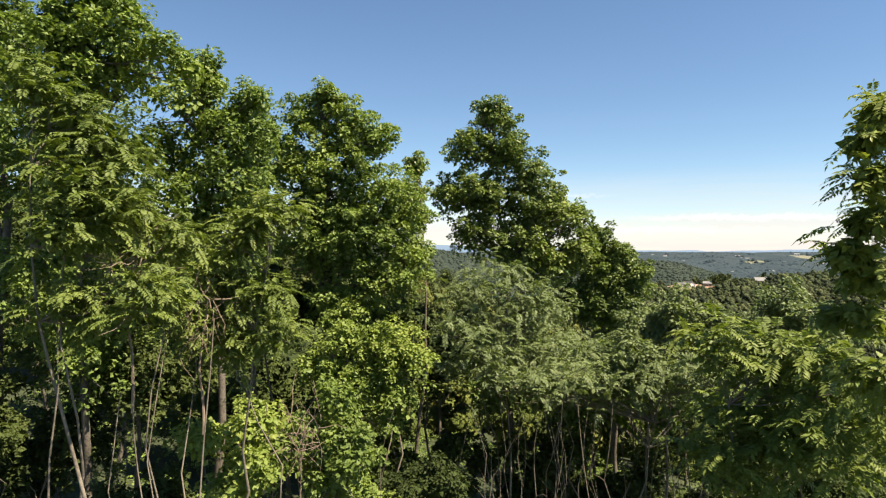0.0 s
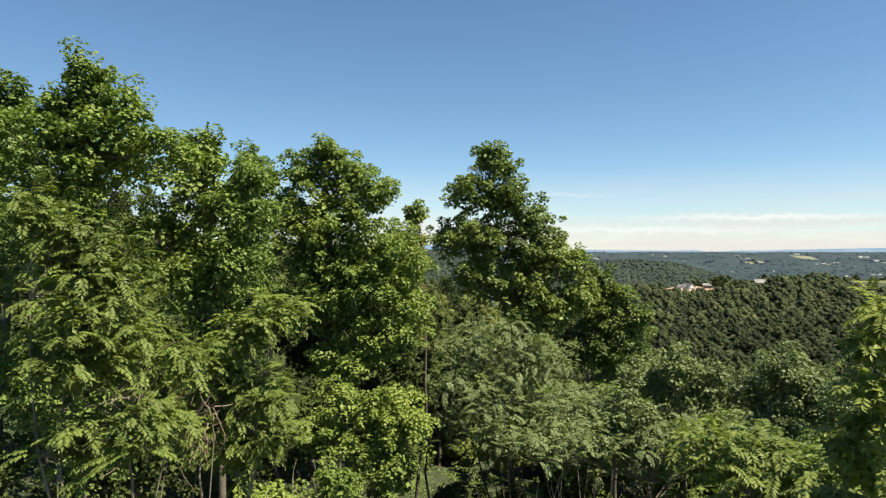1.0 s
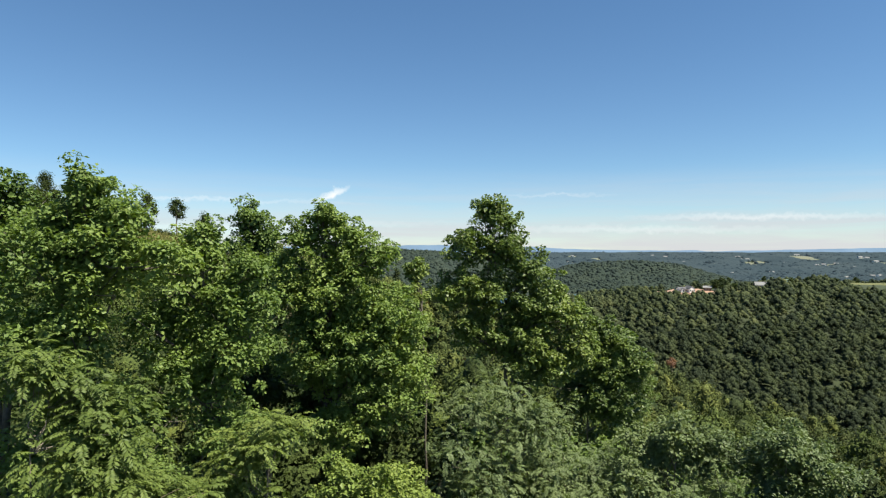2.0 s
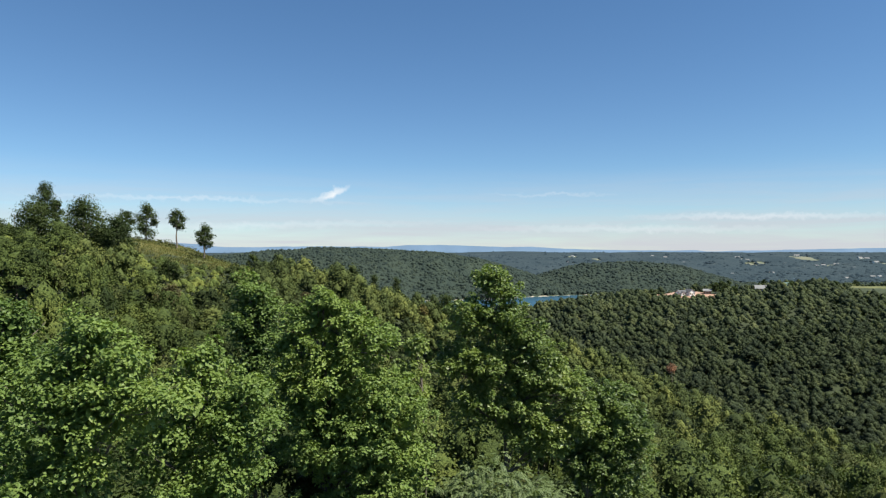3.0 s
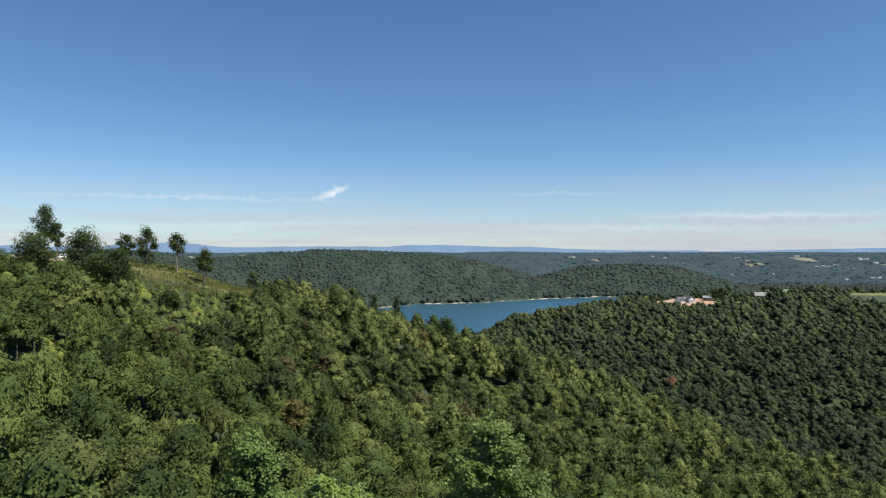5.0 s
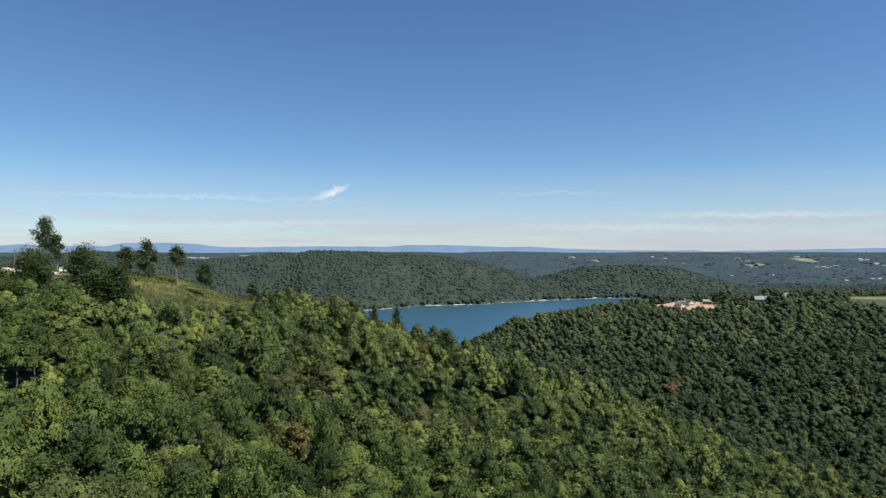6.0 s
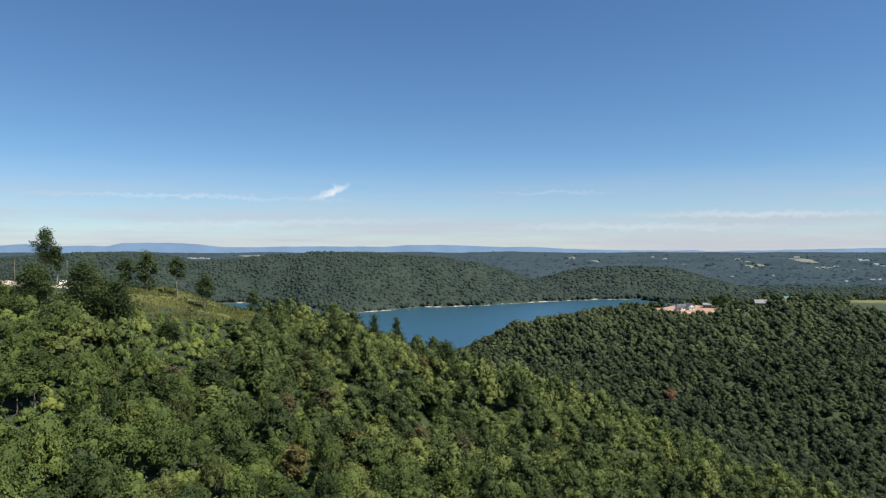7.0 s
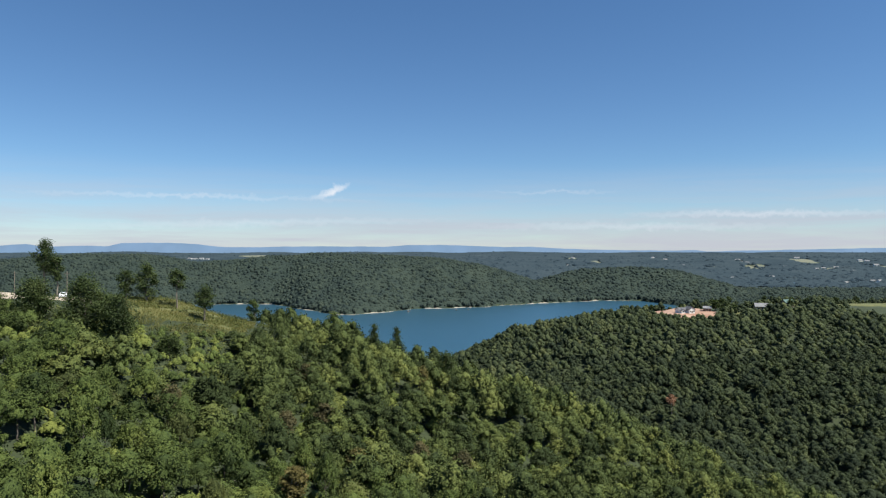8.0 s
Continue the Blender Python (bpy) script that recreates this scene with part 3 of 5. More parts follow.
def tree_of_lobes(name, label, category, lobes, seed, leaf, leaf_size, style="broad", density=30, spray=0.27, per_spray=44, trunk=0.16, bark=None,
                  foot=None, group="", depth=1.0, stems=1, core=0.72, inside=190, leaf_inner=0.0, fill=True):
    """A tree whose crown is a heap of leafy lobes; limbs run from the trunk to each lobe."""
    rs = np.random.RandomState(seed)
    lobes = [tuple(q) for q in lobes]
    if style == "broad" and leaf_size < 0.18:  # fine foliage close by
        leaf_size, per_spray = leaf_size * 0.84, int(per_spray * 1.4)
    full = list(lobes)
    for x, y, z, r in lobes:  # the crown's far side
        full.append((x + rs.uniform(-0.3, 0.3) * r, y + depth * r * rs.uniform(0.9, 1.5), z - 0.15 * r, r * 0.85))
    mid_x, mid_y = np.mean([q[0] for q in lobes]), np.mean([q[1] for q in lobes])
    if fill:  # the inner crown
        for x, y, z, r in lobes:
            full.append((x * 0.5 + mid_x * 0.5, y * 0.5 + mid_y * 0.5 + 0.35 * r, z - 0.45 * r, r * 0.9))
    arr = np.array(full)
    cx, cy = (arr[:, 0].mean(), arr[:, 1].mean()) if foot is None else foot
    base = np.array([cx, cy, float(land(cx, cy)) - 0.15])
    root = thing(name, label, category, base, group=group)
    pieces = []
    top = arr[np.argmax(arr[:, 2])]
    for st in range(stems):
        b0 = base + np.array([rs.uniform(-0.9, 0.9), rs.uniform(-0.5, 0.5), 0]) * (st > 0) * (1 + 0.4 * stems)
        goal = top[:3] if st == 0 else arr[rs.randint(len(arr)), :3]
        spine = bent(rs, b0, goal, 10, 0.13 if st == 0 else 0.2)
        rad = trunk * (1 - 0.25 * (st > 0)) * np.linspace(1.0, 0.16, 10)
        pieces.append(tube(spine, rad, 7))
        if st == 0:
            main = spine
    for x, y, z, r in full:
        reach = np.array([x, y, z])
        k = int(np.clip(np.searchsorted(main[:, 2], z - 1.3 * r - 0.5), 1, 8))
        limb = bent(rs, main[k], reach, 6, 0.05)
        pieces.append(tube(limb, trunk * 0.32 * np.linspace(1, 0.2, 6), 5))
        for _ in range(3):
            pieces.append(tube(bent(rs, limb[3], reach + sphere_dirs(rs, 1)[0] * r * 0.9, 4, 0.03), trunk * 0.14 * np.linspace(1, 0.3, 4), 4))
    v, f = join(pieces)
    mesh_object("trunk", v - base, f, bark or BARK, root, smooth=True)
    made = []
    for group_of, dens in ((full[:len(lobes)], density), (full[len(lobes):], density * 0.3)):
        c, rr = sprays(rs, group_of, dens, spray)
        if style == "feather":
            made.append(feather_leaves(rs, c, rr, per_spray, leaf_size))
        else:
            made.append(broad_leaves(rs, c, rr, per_spray, leaf_size, tumble=0.25))
    v, f = join(made)
    arr_r = np.array(full)
    inner = broad_leaves(rs, arr_r[:, :3], arr_r[:, 3] * core, int(inside), leaf_inner or (0.13 if style == "feather" else min(0.3, leaf_size * 1.6)), core=0.1, stick=0.2)
    v, f = join([(v, f), inner])
    mesh_object("crown", v - base, f, leaf, root)
    return root

# ---------------------------------------------------------------- the trees in front
NEAR = "trees at the edge of the wood"
tree_of_lobes("broadleaf_tree", "tall dark green broadleaf tree with a ragged uneven crown", "tree",
              [(-8.35, 15, 14.2, 0.62), (-8.85, 15, 13.5, 0.6), (-7.5, 15, 13.5, 0.66), (-9.0, 15, 12.9, 0.8), (-9.52, 15, 12.17, 1.31), (-7.94, 15, 12.43, 1.12), (-6.56, 15, 12.5, 0.72),
               (-10.05, 15, 10.46, 1.25), (-8.73, 15, 10.85, 1.18), (-8.9, 16, 8.6, 1.3), (-10.3, 16, 7.2, 1.4), (-9.4, 16.6, 5.6, 1.4), (-8.2, 16.8, 6.8, 1.2)], 11, LEAF_BROAD, 0.125, group=NEAR, trunk=0.13, foot=(-9.6, 17.4))
tree_of_lobes("broadleaf_tree", "tall broadleaf tree at the wood's edge", "tree",
              [(-11.6, 17, 14.1, 0.75), (-11.5, 17, 12.8, 1.1), (-12.8, 17, 13.2, 1.5), (-12.2, 17, 10.5, 1.7)], 12, LEAF_BROAD, 0.13, group=NEAR, trunk=0.2)
tree_of_lobes("broadleaf_tree", "green broadleaf tree with a stepped leaning crown", "tree",
              [(-6.82, 18, 12.96, 0.66), (-7.16, 18, 11.78, 1.26), (-5.59, 18, 10.99, 0.95), (-8.11, 18, 10.51, 1.26), (-6.06, 18, 9.72, 1.1), (-5.3, 18, 12.09, 0.6),
               (-7.16, 18, 8.94, 1.26), (-6.2, 18.5, 7.2, 1.2)], 13, LEAF_BROAD, 0.13, group=NEAR)
tree_of_lobes("feather_leaved_tree", "bright green tree with long drooping feathered leaves and thin crooked stems", "tree",
              [(-5.63, 11, 9.71, 0.72), (-6.09, 10.3, 9.02, 0.59), (-5.62, 10.8, 8.68, 0.71), (-4.88, 11.5, 8.08, 0.66), (-6.08, 10, 8.22, 0.39), (-5.01, 10.5, 7.16, 0.6),
               (-6.85, 10.8, 10.57, 0.57), (-6.54, 11.4, 9.9, 0.6), (-6.08, 10.6, 7.04, 0.56)], 14, LEAF_PINNATE, 0.42, "feather", 36, 0.32, 7, 0.05, BARK_PALE,
              (-5.4, 11.2), NEAR, stems=3)
tree_of_lobes("feather_leaved_tree", "bright yellow-green tree with feathered leaves over bare lower stems", "tree",
              [(-3.53, 13.7, 8.63, 0.6), (-4.25, 13.7, 8.27, 0.72), (-4.85, 13.7, 7.31, 0.72), (-3.95, 13.7, 7.07, 0.72), (-4.61, 13.7, 5.99, 0.84), (-3.65, 13.7, 6.11, 0.54),
               (-5.33, 13.7, 6.59, 0.66)], 15, LEAF_PINNATE, 0.42, "feather", 36, 0.32, 7, 0.05, BARK_PALE, (-4.7, 14.2), NEAR, stems=3)
tree_of_lobes("broadleaf_tree", "dark round-headed tree between taller crowns", "tree",
              [(-9.05, 30, 14.1, 0.84), (-8.21, 30, 13.36, 0.68), (-9.44, 30, 12.57, 0.95), (-8.65, 30, 11.52, 1.05), (-9.05, 30, 9.94, 1.18), (-8.8, 30, 7.8, 1.4)], 16,
              LEAF_BROAD, 0.16, group=NEAR)
tree_of_lobes("broadleaf_tree", "full green broadleaf tree with a pointed top", "tree",
              [(-4.74, 25.5, 13.96, 0.72), (-5.57, 25.5, 13.11, 0.94), (-3.78, 25.5, 13.11, 1.01), (-2.77, 25.5, 12.32, 1.01), (-4.34, 25.5, 11.1, 1.68), (-2.77, 25.5, 9.98, 1.56),
               (-6.24, 25.5, 11.1, 0.94), (-3.22, 25.5, 8.19, 1.68), (-5.01, 25.5, 7.97, 1.34), (-2.1, 25.5, 6.62, 1.34), (-4.11, 25.5, 5.73, 1.34), (-5.8, 26.3, 9.4, 1.25), (-5.6, 26.3, 7.7, 1.15), (-1.7, 26, 9.1, 1.2), (-1.5, 26, 7.5, 1.2), (-4.4, 26, 9.4, 1.5), (-6.4, 26.5, 12.0, 0.8)], 17,
              LEAF_BROAD, 0.15, group=NEAR, trunk=0.2)
tree_of_lobes("broadleaf_tree", "small leafy tree beside a fuller one", "tree",
              [(-1.25, 29, 11.78, 0.56), (-1.63, 29, 10.46, 0.86), (-1.25, 29, 9.44, 0.66), (-1.4, 29, 7.9, 0.9)], 18, LEAF_TULIP, 0.16, group=NEAR, trunk=0.1)
tree_of_lobes("broadleaf_tree", "tall glossy-leaved tree standing free against the sky", "tree",
              [(2.34, 31, 14.47, 0.98), (1.25, 31, 12.79, 1.25), (3.02, 31, 12.79, 1.25), (4.24, 31, 11.43, 1.25), (0.3, 31, 10.48, 1.14), (2.07, 31, 10.48, 1.63),
               (4.78, 31, 9.8, 1.49), (6.14, 31, 9.39, 1.14), (6.69, 31, 8.03, 1.14), (3.7, 31, 8.03, 1.63), (1.52, 31, 8.57, 1.22), (5.46, 31, 6.94, 1.36)], 19,
              LEAF_TULIP, 0.165, group=NEAR, trunk=0.2)
tree_of_lobes("broadleaf_tree", "slim upright green tree on the slope", "tree",
              [(10.91, 40, 7.05, 1.05), (11.61, 40, 5.47, 1.33), (10.03, 40, 5.47, 1.4), (11.08, 40, 3.54, 1.75), (10.8, 40, 1, 2.0)], 20, LEAF_TULIP, 0.2, group=NEAR)
tree_of_lobes("broadleaf_tree", "smaller leafy tree leaning beside a taller one", "tree",
              [(7.7, 33, 8.6, 0.9), (8.9, 33, 7.7, 1.0), (9.8, 33, 6.4, 1.1), (8.3, 33, 6.2, 1.35), (7.2, 33, 7.2, 1.1), (9.0, 33, 4.6, 1.5), (7.0, 33, 5.2, 1.3)], 28, LEAF_TULIP, 0.17, group=NEAR, trunk=0.1)
tree_of_lobes("vine_thicket", "bright green thicket draped in climbing vines", "thicket",
              [(-3.28, 21.5, 5.02, 0.79), (-1.77, 21.5, 4.64, 1.04), (-4.22, 21.5, 3.98, 0.85), (-2.71, 21.5, 3.6, 1.23), (-0.83, 21.5, 4.17, 0.72), (-1.58, 21.5, 2.85, 1.04)],
              21, LEAF_VINE, 0.135, group=NEAR, trunk=0.08, bark=BARK_PALE, stems=3)
tree_of_lobes("sumac_shrub", "dull green sumac shrub with drooping feathered leaves", "shrub",
              [(2.15, 25.5, 6.4, 1.56), (3.31, 25, 5.16, 1.36), (0.34, 24.5, 4.83, 1.18), (4.73, 25, 4.06, 1.21), (1.6, 24, 3.89, 1.16), (0.82, 26, 6.1, 1.03), (3.9, 26, 6.0, 0.9), (4.7, 26, 5.4, 1.0)], 22,
              LEAF_SHRUB, 0.5, "feather", 15, 0.34, 5, 0.06, BARK_PALE, None, NEAR, stems=4)
tree_of_lobes("leafy_shrub", "green leafy shrub on the slope", "shrub",
              [(8.83, 24.2, 5.64, 0.89), (10.18, 24.4, 4.85, 0.98), (8.02, 25, 4.94, 0.92), (6.92, 23.5, 4.02, 1.03)], 23, LEAF_SHRUB, 0.15, group=NEAR, trunk=0.07, stems=3)
tree_of_lobes("leafy_shrub", "green leafy shrub with an open rounded top", "shrub",
              [(11.48, 21.6, 5.94, 0.95), (12.54, 21.8, 5.42, 0.96), (11.59, 24, 4.73, 0.95), (11.69, 22, 4.03, 1.06), (13.4, 22, 4.6, 1.0)], 24, LEAF_SHRUB, 0.14, group=NEAR,
              trunk=0.07, stems=3)
tree_of_lobes("sumac_shrub", "low sumac shrub over a stand of bare stems", "shrub",
              [(8.52, 21.8, 3.51, 0.92), (6.99, 22.4, 3.33, 1.02), (5.07, 22.6, 3.27, 1.09), (3.29, 22.6, 3.27, 0.99), (9.87, 21, 3.57, 0.92), (6.0, 23.6, 3.5, 1.0), (4.2, 23.8, 3.5, 1.0), (8.0, 23.0, 3.6, 1.0), (2.0, 23.2, 3.2, 1.0), (10.8, 22.0, 3.4, 0.9), (3.0, 25.6, 3.3, 1.3), (6.0, 26.0, 3.3, 1.4), (9.0, 25.6, 3.2, 1.3), (0.8, 25.4, 3.2, 1.2), (7.5, 27.8, 3.0, 1.5), (4.0, 28.0, 3.0, 1.5), (11.2, 26.5, 2.8, 1.5), (12.6, 23.6, 2.8, 1.3)], 25, LEAF_SHRUB, 0.48, "feather",
              16, 0.34, 5, 0.05, BARK_PALE, None, NEAR, stems=5)
tree_of_lobes("feather_leaved_tree", "feather-leaved tree with long bright hanging fronds", "tree",
              [(4.75, 6.8, 9.5, 0.2), (4.5, 6.7, 9.15, 0.2), (4.45, 6.6, 8.75, 0.18), (4.6, 6.7, 8.3, 0.24), (4.45, 7, 7.95, 0.24), (4.75, 6.9, 7.7, 0.3), (4.75, 7.3, 7.2, 0.3), (5.1, 7.3, 6.5, 0.45), (5.2, 7.2, 8.4, 0.4)], 26,
              LEAF_PINNATE, 0.36, "feather", 60, 0.16, 4, 0.04, BARK_PALE, (6.2, 8.2), NEAR, fill=False)
tree_of_lobes("feather_leaved_tree", "spreading young tree with bright arching feathered fronds", "tree",
              [(5.48, 13, 6.02, 0.63), (6.49, 13.2, 4.54, 0.93), (5.77, 13, 3.57, 0.85), (6.86, 12.5, 5.82, 0.71), (6.9, 12, 4.33, 0.95), (7.62, 11.5, 5.49, 0.81), (6.45, 13, 5.96, 0.51),
               (8.3, 12.4, 4.6, 0.8)], 27, LEAF_PINNATE, 0.6, "feather", 26, 0.3, 5, 0.06, BARK_PALE, None, NEAR, stems=3)


# understorey between and behind the trees: low lobes on leaning stems
rs = np.random.RandomState(33)
UNDER = [(-3.0, 16.4, 3.4, 1.1), (-5.0, 15.8, 2.6, 1.3), (-2.6, 17.6, 1.6, 1.3), (-8.8, 17.5, 4.2, 1.7), (-4.0, 19.0, 1.9, 1.3), (-7.6, 15.4, 1.4, 1.2), (-10.4, 16.4, 2.0, 1.6),
         (-0.6, 19.2, 0.6, 1.2), (-11.5, 15.0, 4.4, 1.6), (9.0, 17.5, 2.2, 1.5), (11.4, 18.5, 2.6, 1.7), (9.2, 14.2, 2.0, 1.3)]
for k, (x, y, z, r) in enumerate(UNDER):
    lob = [(x + rs.uniform(-1, 1) * r * 0.8, y + rs.uniform(-0.6, 0.6) * r, z + rs.uniform(-0.7, 0.7) * r, r * rs.uniform(0.5, 0.75)) for _ in range(5)]
    # darker leaves paint in the deep shade, far left and low right
    tree_of_lobes("leafy_shrub", "leafy undergrowth shrub in the shade of taller trees", "shrub", lob, 100 + k, LEAF_DEEP_AND_SHADED if x < -6 or (x > -1 and z < 2.4) else LEAF_VINE, 0.14, group=NEAR, trunk=0.035,
                  bark=BARK_PALE, stems=3, density=14, fill=False)
LOW = [(-1.5, 26.0, -0.6, 1.7), (1.5, 27.0, -1.2, 1.8), (4.5, 27.2, -1.4, 1.8), (7.5, 27.2, -1.6, 1.8), (10.5, 27.0, -1.9, 1.8), (13.5, 26.0, -1.6, 1.8)]
BEHIND = [(-13, 23, 6.5, 2.6), (-10.5, 21, 6.0, 2.2), (-6.5, 29, 5.5, 2.4), (-3.4, 30, 3.8, 2.2), (-0.3, 32, 3.2, 2.3), (3.0, 30, 2.0, 2.2), (6.5, 30, 1.6, 2.3), (9.5, 30, 0.8, 2.3), (13.5, 30, 0.4, 2.5),
          (17.5, 29, -0.4, 2.6), (-12, 30, 6.5, 2.6), (-16, 27, 7.5, 3.0)]
for k, (x, y, z, r) in enumerate(BEHIND + LOW):
    lob = [(x + rs.uniform(-1, 1) * r * 0.8, y + rs.uniform(-0.5, 0.5) * r, z + rs.uniform(-0.9, 0.6) * r, r * rs.uniform(0.45, 0.7)) for _ in range(6)]
    # left-hand and low trees get dark leaves in place of deep shade
    tree_of_lobes("young_tree", "young broadleaf tree crowded among others", "tree", lob, 200 + k, LEAF_DEEP_AND_SHADED if x < 0 or k >= len(BEHIND) else LEAF_BROAD, 0.2, group=NEAR, trunk=0.09, density=5, fill=False)


def bare_stems(label, seed, x0, x1, y0, y1, count, z_top):
    """A stand of thin bare upright stems."""
    r = np.random.RandomState(seed)
    root = thing("bare_stem_thicket", label, "thicket", ((x0 + x1) / 2, (y0 + y1) / 2, float(land((x0 + x1) / 2, (y0 + y1) / 2))), group="")
    o = np.array(root.matrix_basis.translation)
    for _ in range(count):
        x, y = r.uniform(x0, x1), r.uniform(y0, y1)
        a = np.array([x, y, float(land(x, y)) - 0.1])
        b = np.array([x + r.uniform(-0.5, 0.5), y + r.uniform(-0.3, 0.3), z_top + r.uniform(-1.4, 0.8)])
        spine = bent(r, a, b, 9, 0.15)
        rad = r.uniform(0.012, 0.03)
        bits = [tube(spine, rad * np.linspace(1, 0.4, 9), 5)]
        for _ in range(3):
            k = r.randint(2, 6)
            bits.append(tube(bent(r, spine[k], spine[k] + [r.uniform(-0.6, 0.6), r.uniform(-0.4, 0.4), r.uniform(0.1, 0.7)], 4, 0.03), rad * 0.5 * np.linspace(1, 0.3, 4), 4))
        v, f = join(bits)
        mesh_object("stem", v - o, f, BARK_PALE, root, smooth=True)
    return root


bare_stems("stand of thin pale bare stems under sumac", 301, 0.8, 9.5, 21.0, 24.5, 30, 2.4)
bare_stems("thin crooked pale stems at the wood's edge", 302, -5.6, -1.0, 15.2, 18.6, 14, 3.6)
bare_stems("tall crooked pale stems below feathered leaves", 303, -6.4, -4.4, 10.6, 12.2, 5, 6.6)


def twig_tangle(at, size, seed, label):
    r = np.random.RandomState(seed)
    root = thing("dead_branch", label, "branch", at)
    for _ in range(40):
        d = sphere_dirs(r, 1)[0] * size * r.uniform(0.2, 1)
        v, f = tube(bent(r, d, d + sphere_dirs(r, 1)[0] * [1, 1, 1.4] * r.uniform(0.4, 1.1), 6, 0.05), r.uniform(0.006, 0.014) * np.linspace(1, 0.3, 6), 4)
        mesh_object("twig", v, f, TWIG, root)
    v, f = tube(bent(r, (0, 0, -2.4), (0.1, 0, 0.4), 7, 0.06), 0.03 * np.linspace(1, 0.4, 7), 5)
    mesh_object("branch", v, f, TWIG, root)
    return root


twig_tangle((-5.3, 11.0, 7.6), 0.55, 311, "tangle of dry brown dead twigs hanging in leaves")
twig_tangle((-4.9, 13.2, 6.6), 0.6, 312, "dry bare branch tangle between feathered leaves")
twig_tangle((-3.4, 15.4, 3.4), 0.6, 313, "grey dead brushwood at the wood's edge")

# ---------------------------------------------------------------- the woods on the slopes
def crown_mesh(rs, height, width, cards, card, lobes=7, taper=0.5, core=2, shell=0.74, solid=0.66, head=0.3, rough=0.14, tumble=0.55, lobe=(0.19, 0.27)):
    """One woodland tree's crown around the origin of its foot: a heap of lobes covered by leaf sprays, over a leafy core."""
    lob = [(0, 0, height - width * head, width * head)]
    for i in range(lobes):
        u = (i + 0.6) / lobes
        a = i * 2.4 + rs.uniform(-0.5, 0.5)
        spread = width * (0.12 + 0.24 * u) * rs.uniform(0.85, 1.15)
        r = width * rs.uniform(*lobe)
        lob.append((math.cos(a) * spread, math.sin(a) * spread, height - r - (height * 0.1 + height * 0.42 * u * taper * 1.4) * rs.uniform(0.8, 1.2), r))
    per = max(1, cards // len(lob))
    c = np.array([q[:3] for q in lob])
    r = np.array([q[3] for q in lob])
    v, f = broad_leaves(rs, c, r, per, card, flat=0.95, core=shell, stick=0.35, tumble=tumble)
    if core:
        cv, cf = leafy_core(rs, lob, solid, core, rough)
        return (v, f, cv, cf)
    return (v, f, np.zeros((0, 3)), np.zeros((0, 3), int))


def crown_object(name, data, mat, parent):
    v, f, cv, cf = data
    return mesh_object(name, np.concatenate([v, cv]), [f, cf + len(v)], mat, parent, smooth="lumps")


def scatter(rs, x0, x1, y0, y1, step, keep, view=0.74, margin=8.0, jitter=0.42):
    """Jittered places over a stretch of ground."""
    out = []
    y = y0
    while y < y1:
        st = step(y) if callable(step) else step
        half = min(max(abs(x0), abs(x1)), y * view + margin)
        xs = np.arange(max(x0, -half), min(x1, half), st) + rs.uniform(0, st)
        px = xs + rs.uniform(-jitter, jitter, len(xs)) * st
        py = y + rs.uniform(-jitter, jitter, len(xs)) * st
        out.append(np.stack([px, py], 1))
        y += st * 0.9
    p = np.concatenate(out)
    z = land(p[:, 0], p[:, 1])
    ok = keep(p[:, 0], p[:, 1], z)
    return np.column_stack([p, z])[ok]


def forest(name, label, mat, rs, places, variants, size_range, squash=(0.85, 1.15), smooth="lumps"):
    """Woods too many to count: one object, each tree a turned and sized copy of one of the variants."""
    pick = rs.randint(len(variants), size=len(places))
    quads, tris, verts, tints, off = [], [], [], [], 0
    for k, (v, f, cv, cf) in enumerate(variants):
        sel = places[pick == k]
        if not len(sel):
            continue
        m = len(sel)
        allv = np.concatenate([v, cv])
        a = rs.uniform(0, 6.283, m)
        s = rs.uniform(*size_range, m)
        h = s * rs.uniform(*squash, m)
        ca, sa = np.cos(a)[:, None] * s[:, None], np.sin(a)[:, None] * s[:, None]
        px = allv[None, :, 0] * ca - allv[None, :, 1] * sa + sel[:, 0:1]
        py = allv[None, :, 0] * sa + allv[None, :, 1] * ca + sel[:, 1:2]
        pz = allv[None, :, 2] * h[:, None] + sel[:, 2:3] - 0.3
        n = len(allv)
        tints.append(np.repeat(rs.triangular(-0.5, -0.05, 0.6, m), n))
        verts.append(np.stack([px, py, pz], -1).reshape(-1, 3))
        shift = off + np.arange(m)[:, None, None] * n
        quads.append((f[None] + shift).reshape(-1, 4))
        if len(cf):
            tris.append((cf[None] + len(v) + shift).reshape(-1, 3))
        off += m * n
    faces = [np.concatenate(quads)] + ([np.concatenate(tris)] if tris else [])
    ob = mesh_object(name, np.concatenate(verts), faces, mat, smooth=smooth)
    ob.data.attributes.new("tint", "FLOAT", "POINT").data.foreach_set("value", np.concatenate(tints).astype(np.float32))
    return tagged(ob, label, "woods", kind="stuff")


def in_oval(x, y, cx, cy, rx, ry):
    return ((x - cx) / rx) ** 2 + ((y - cy) / ry) ** 2 < 1


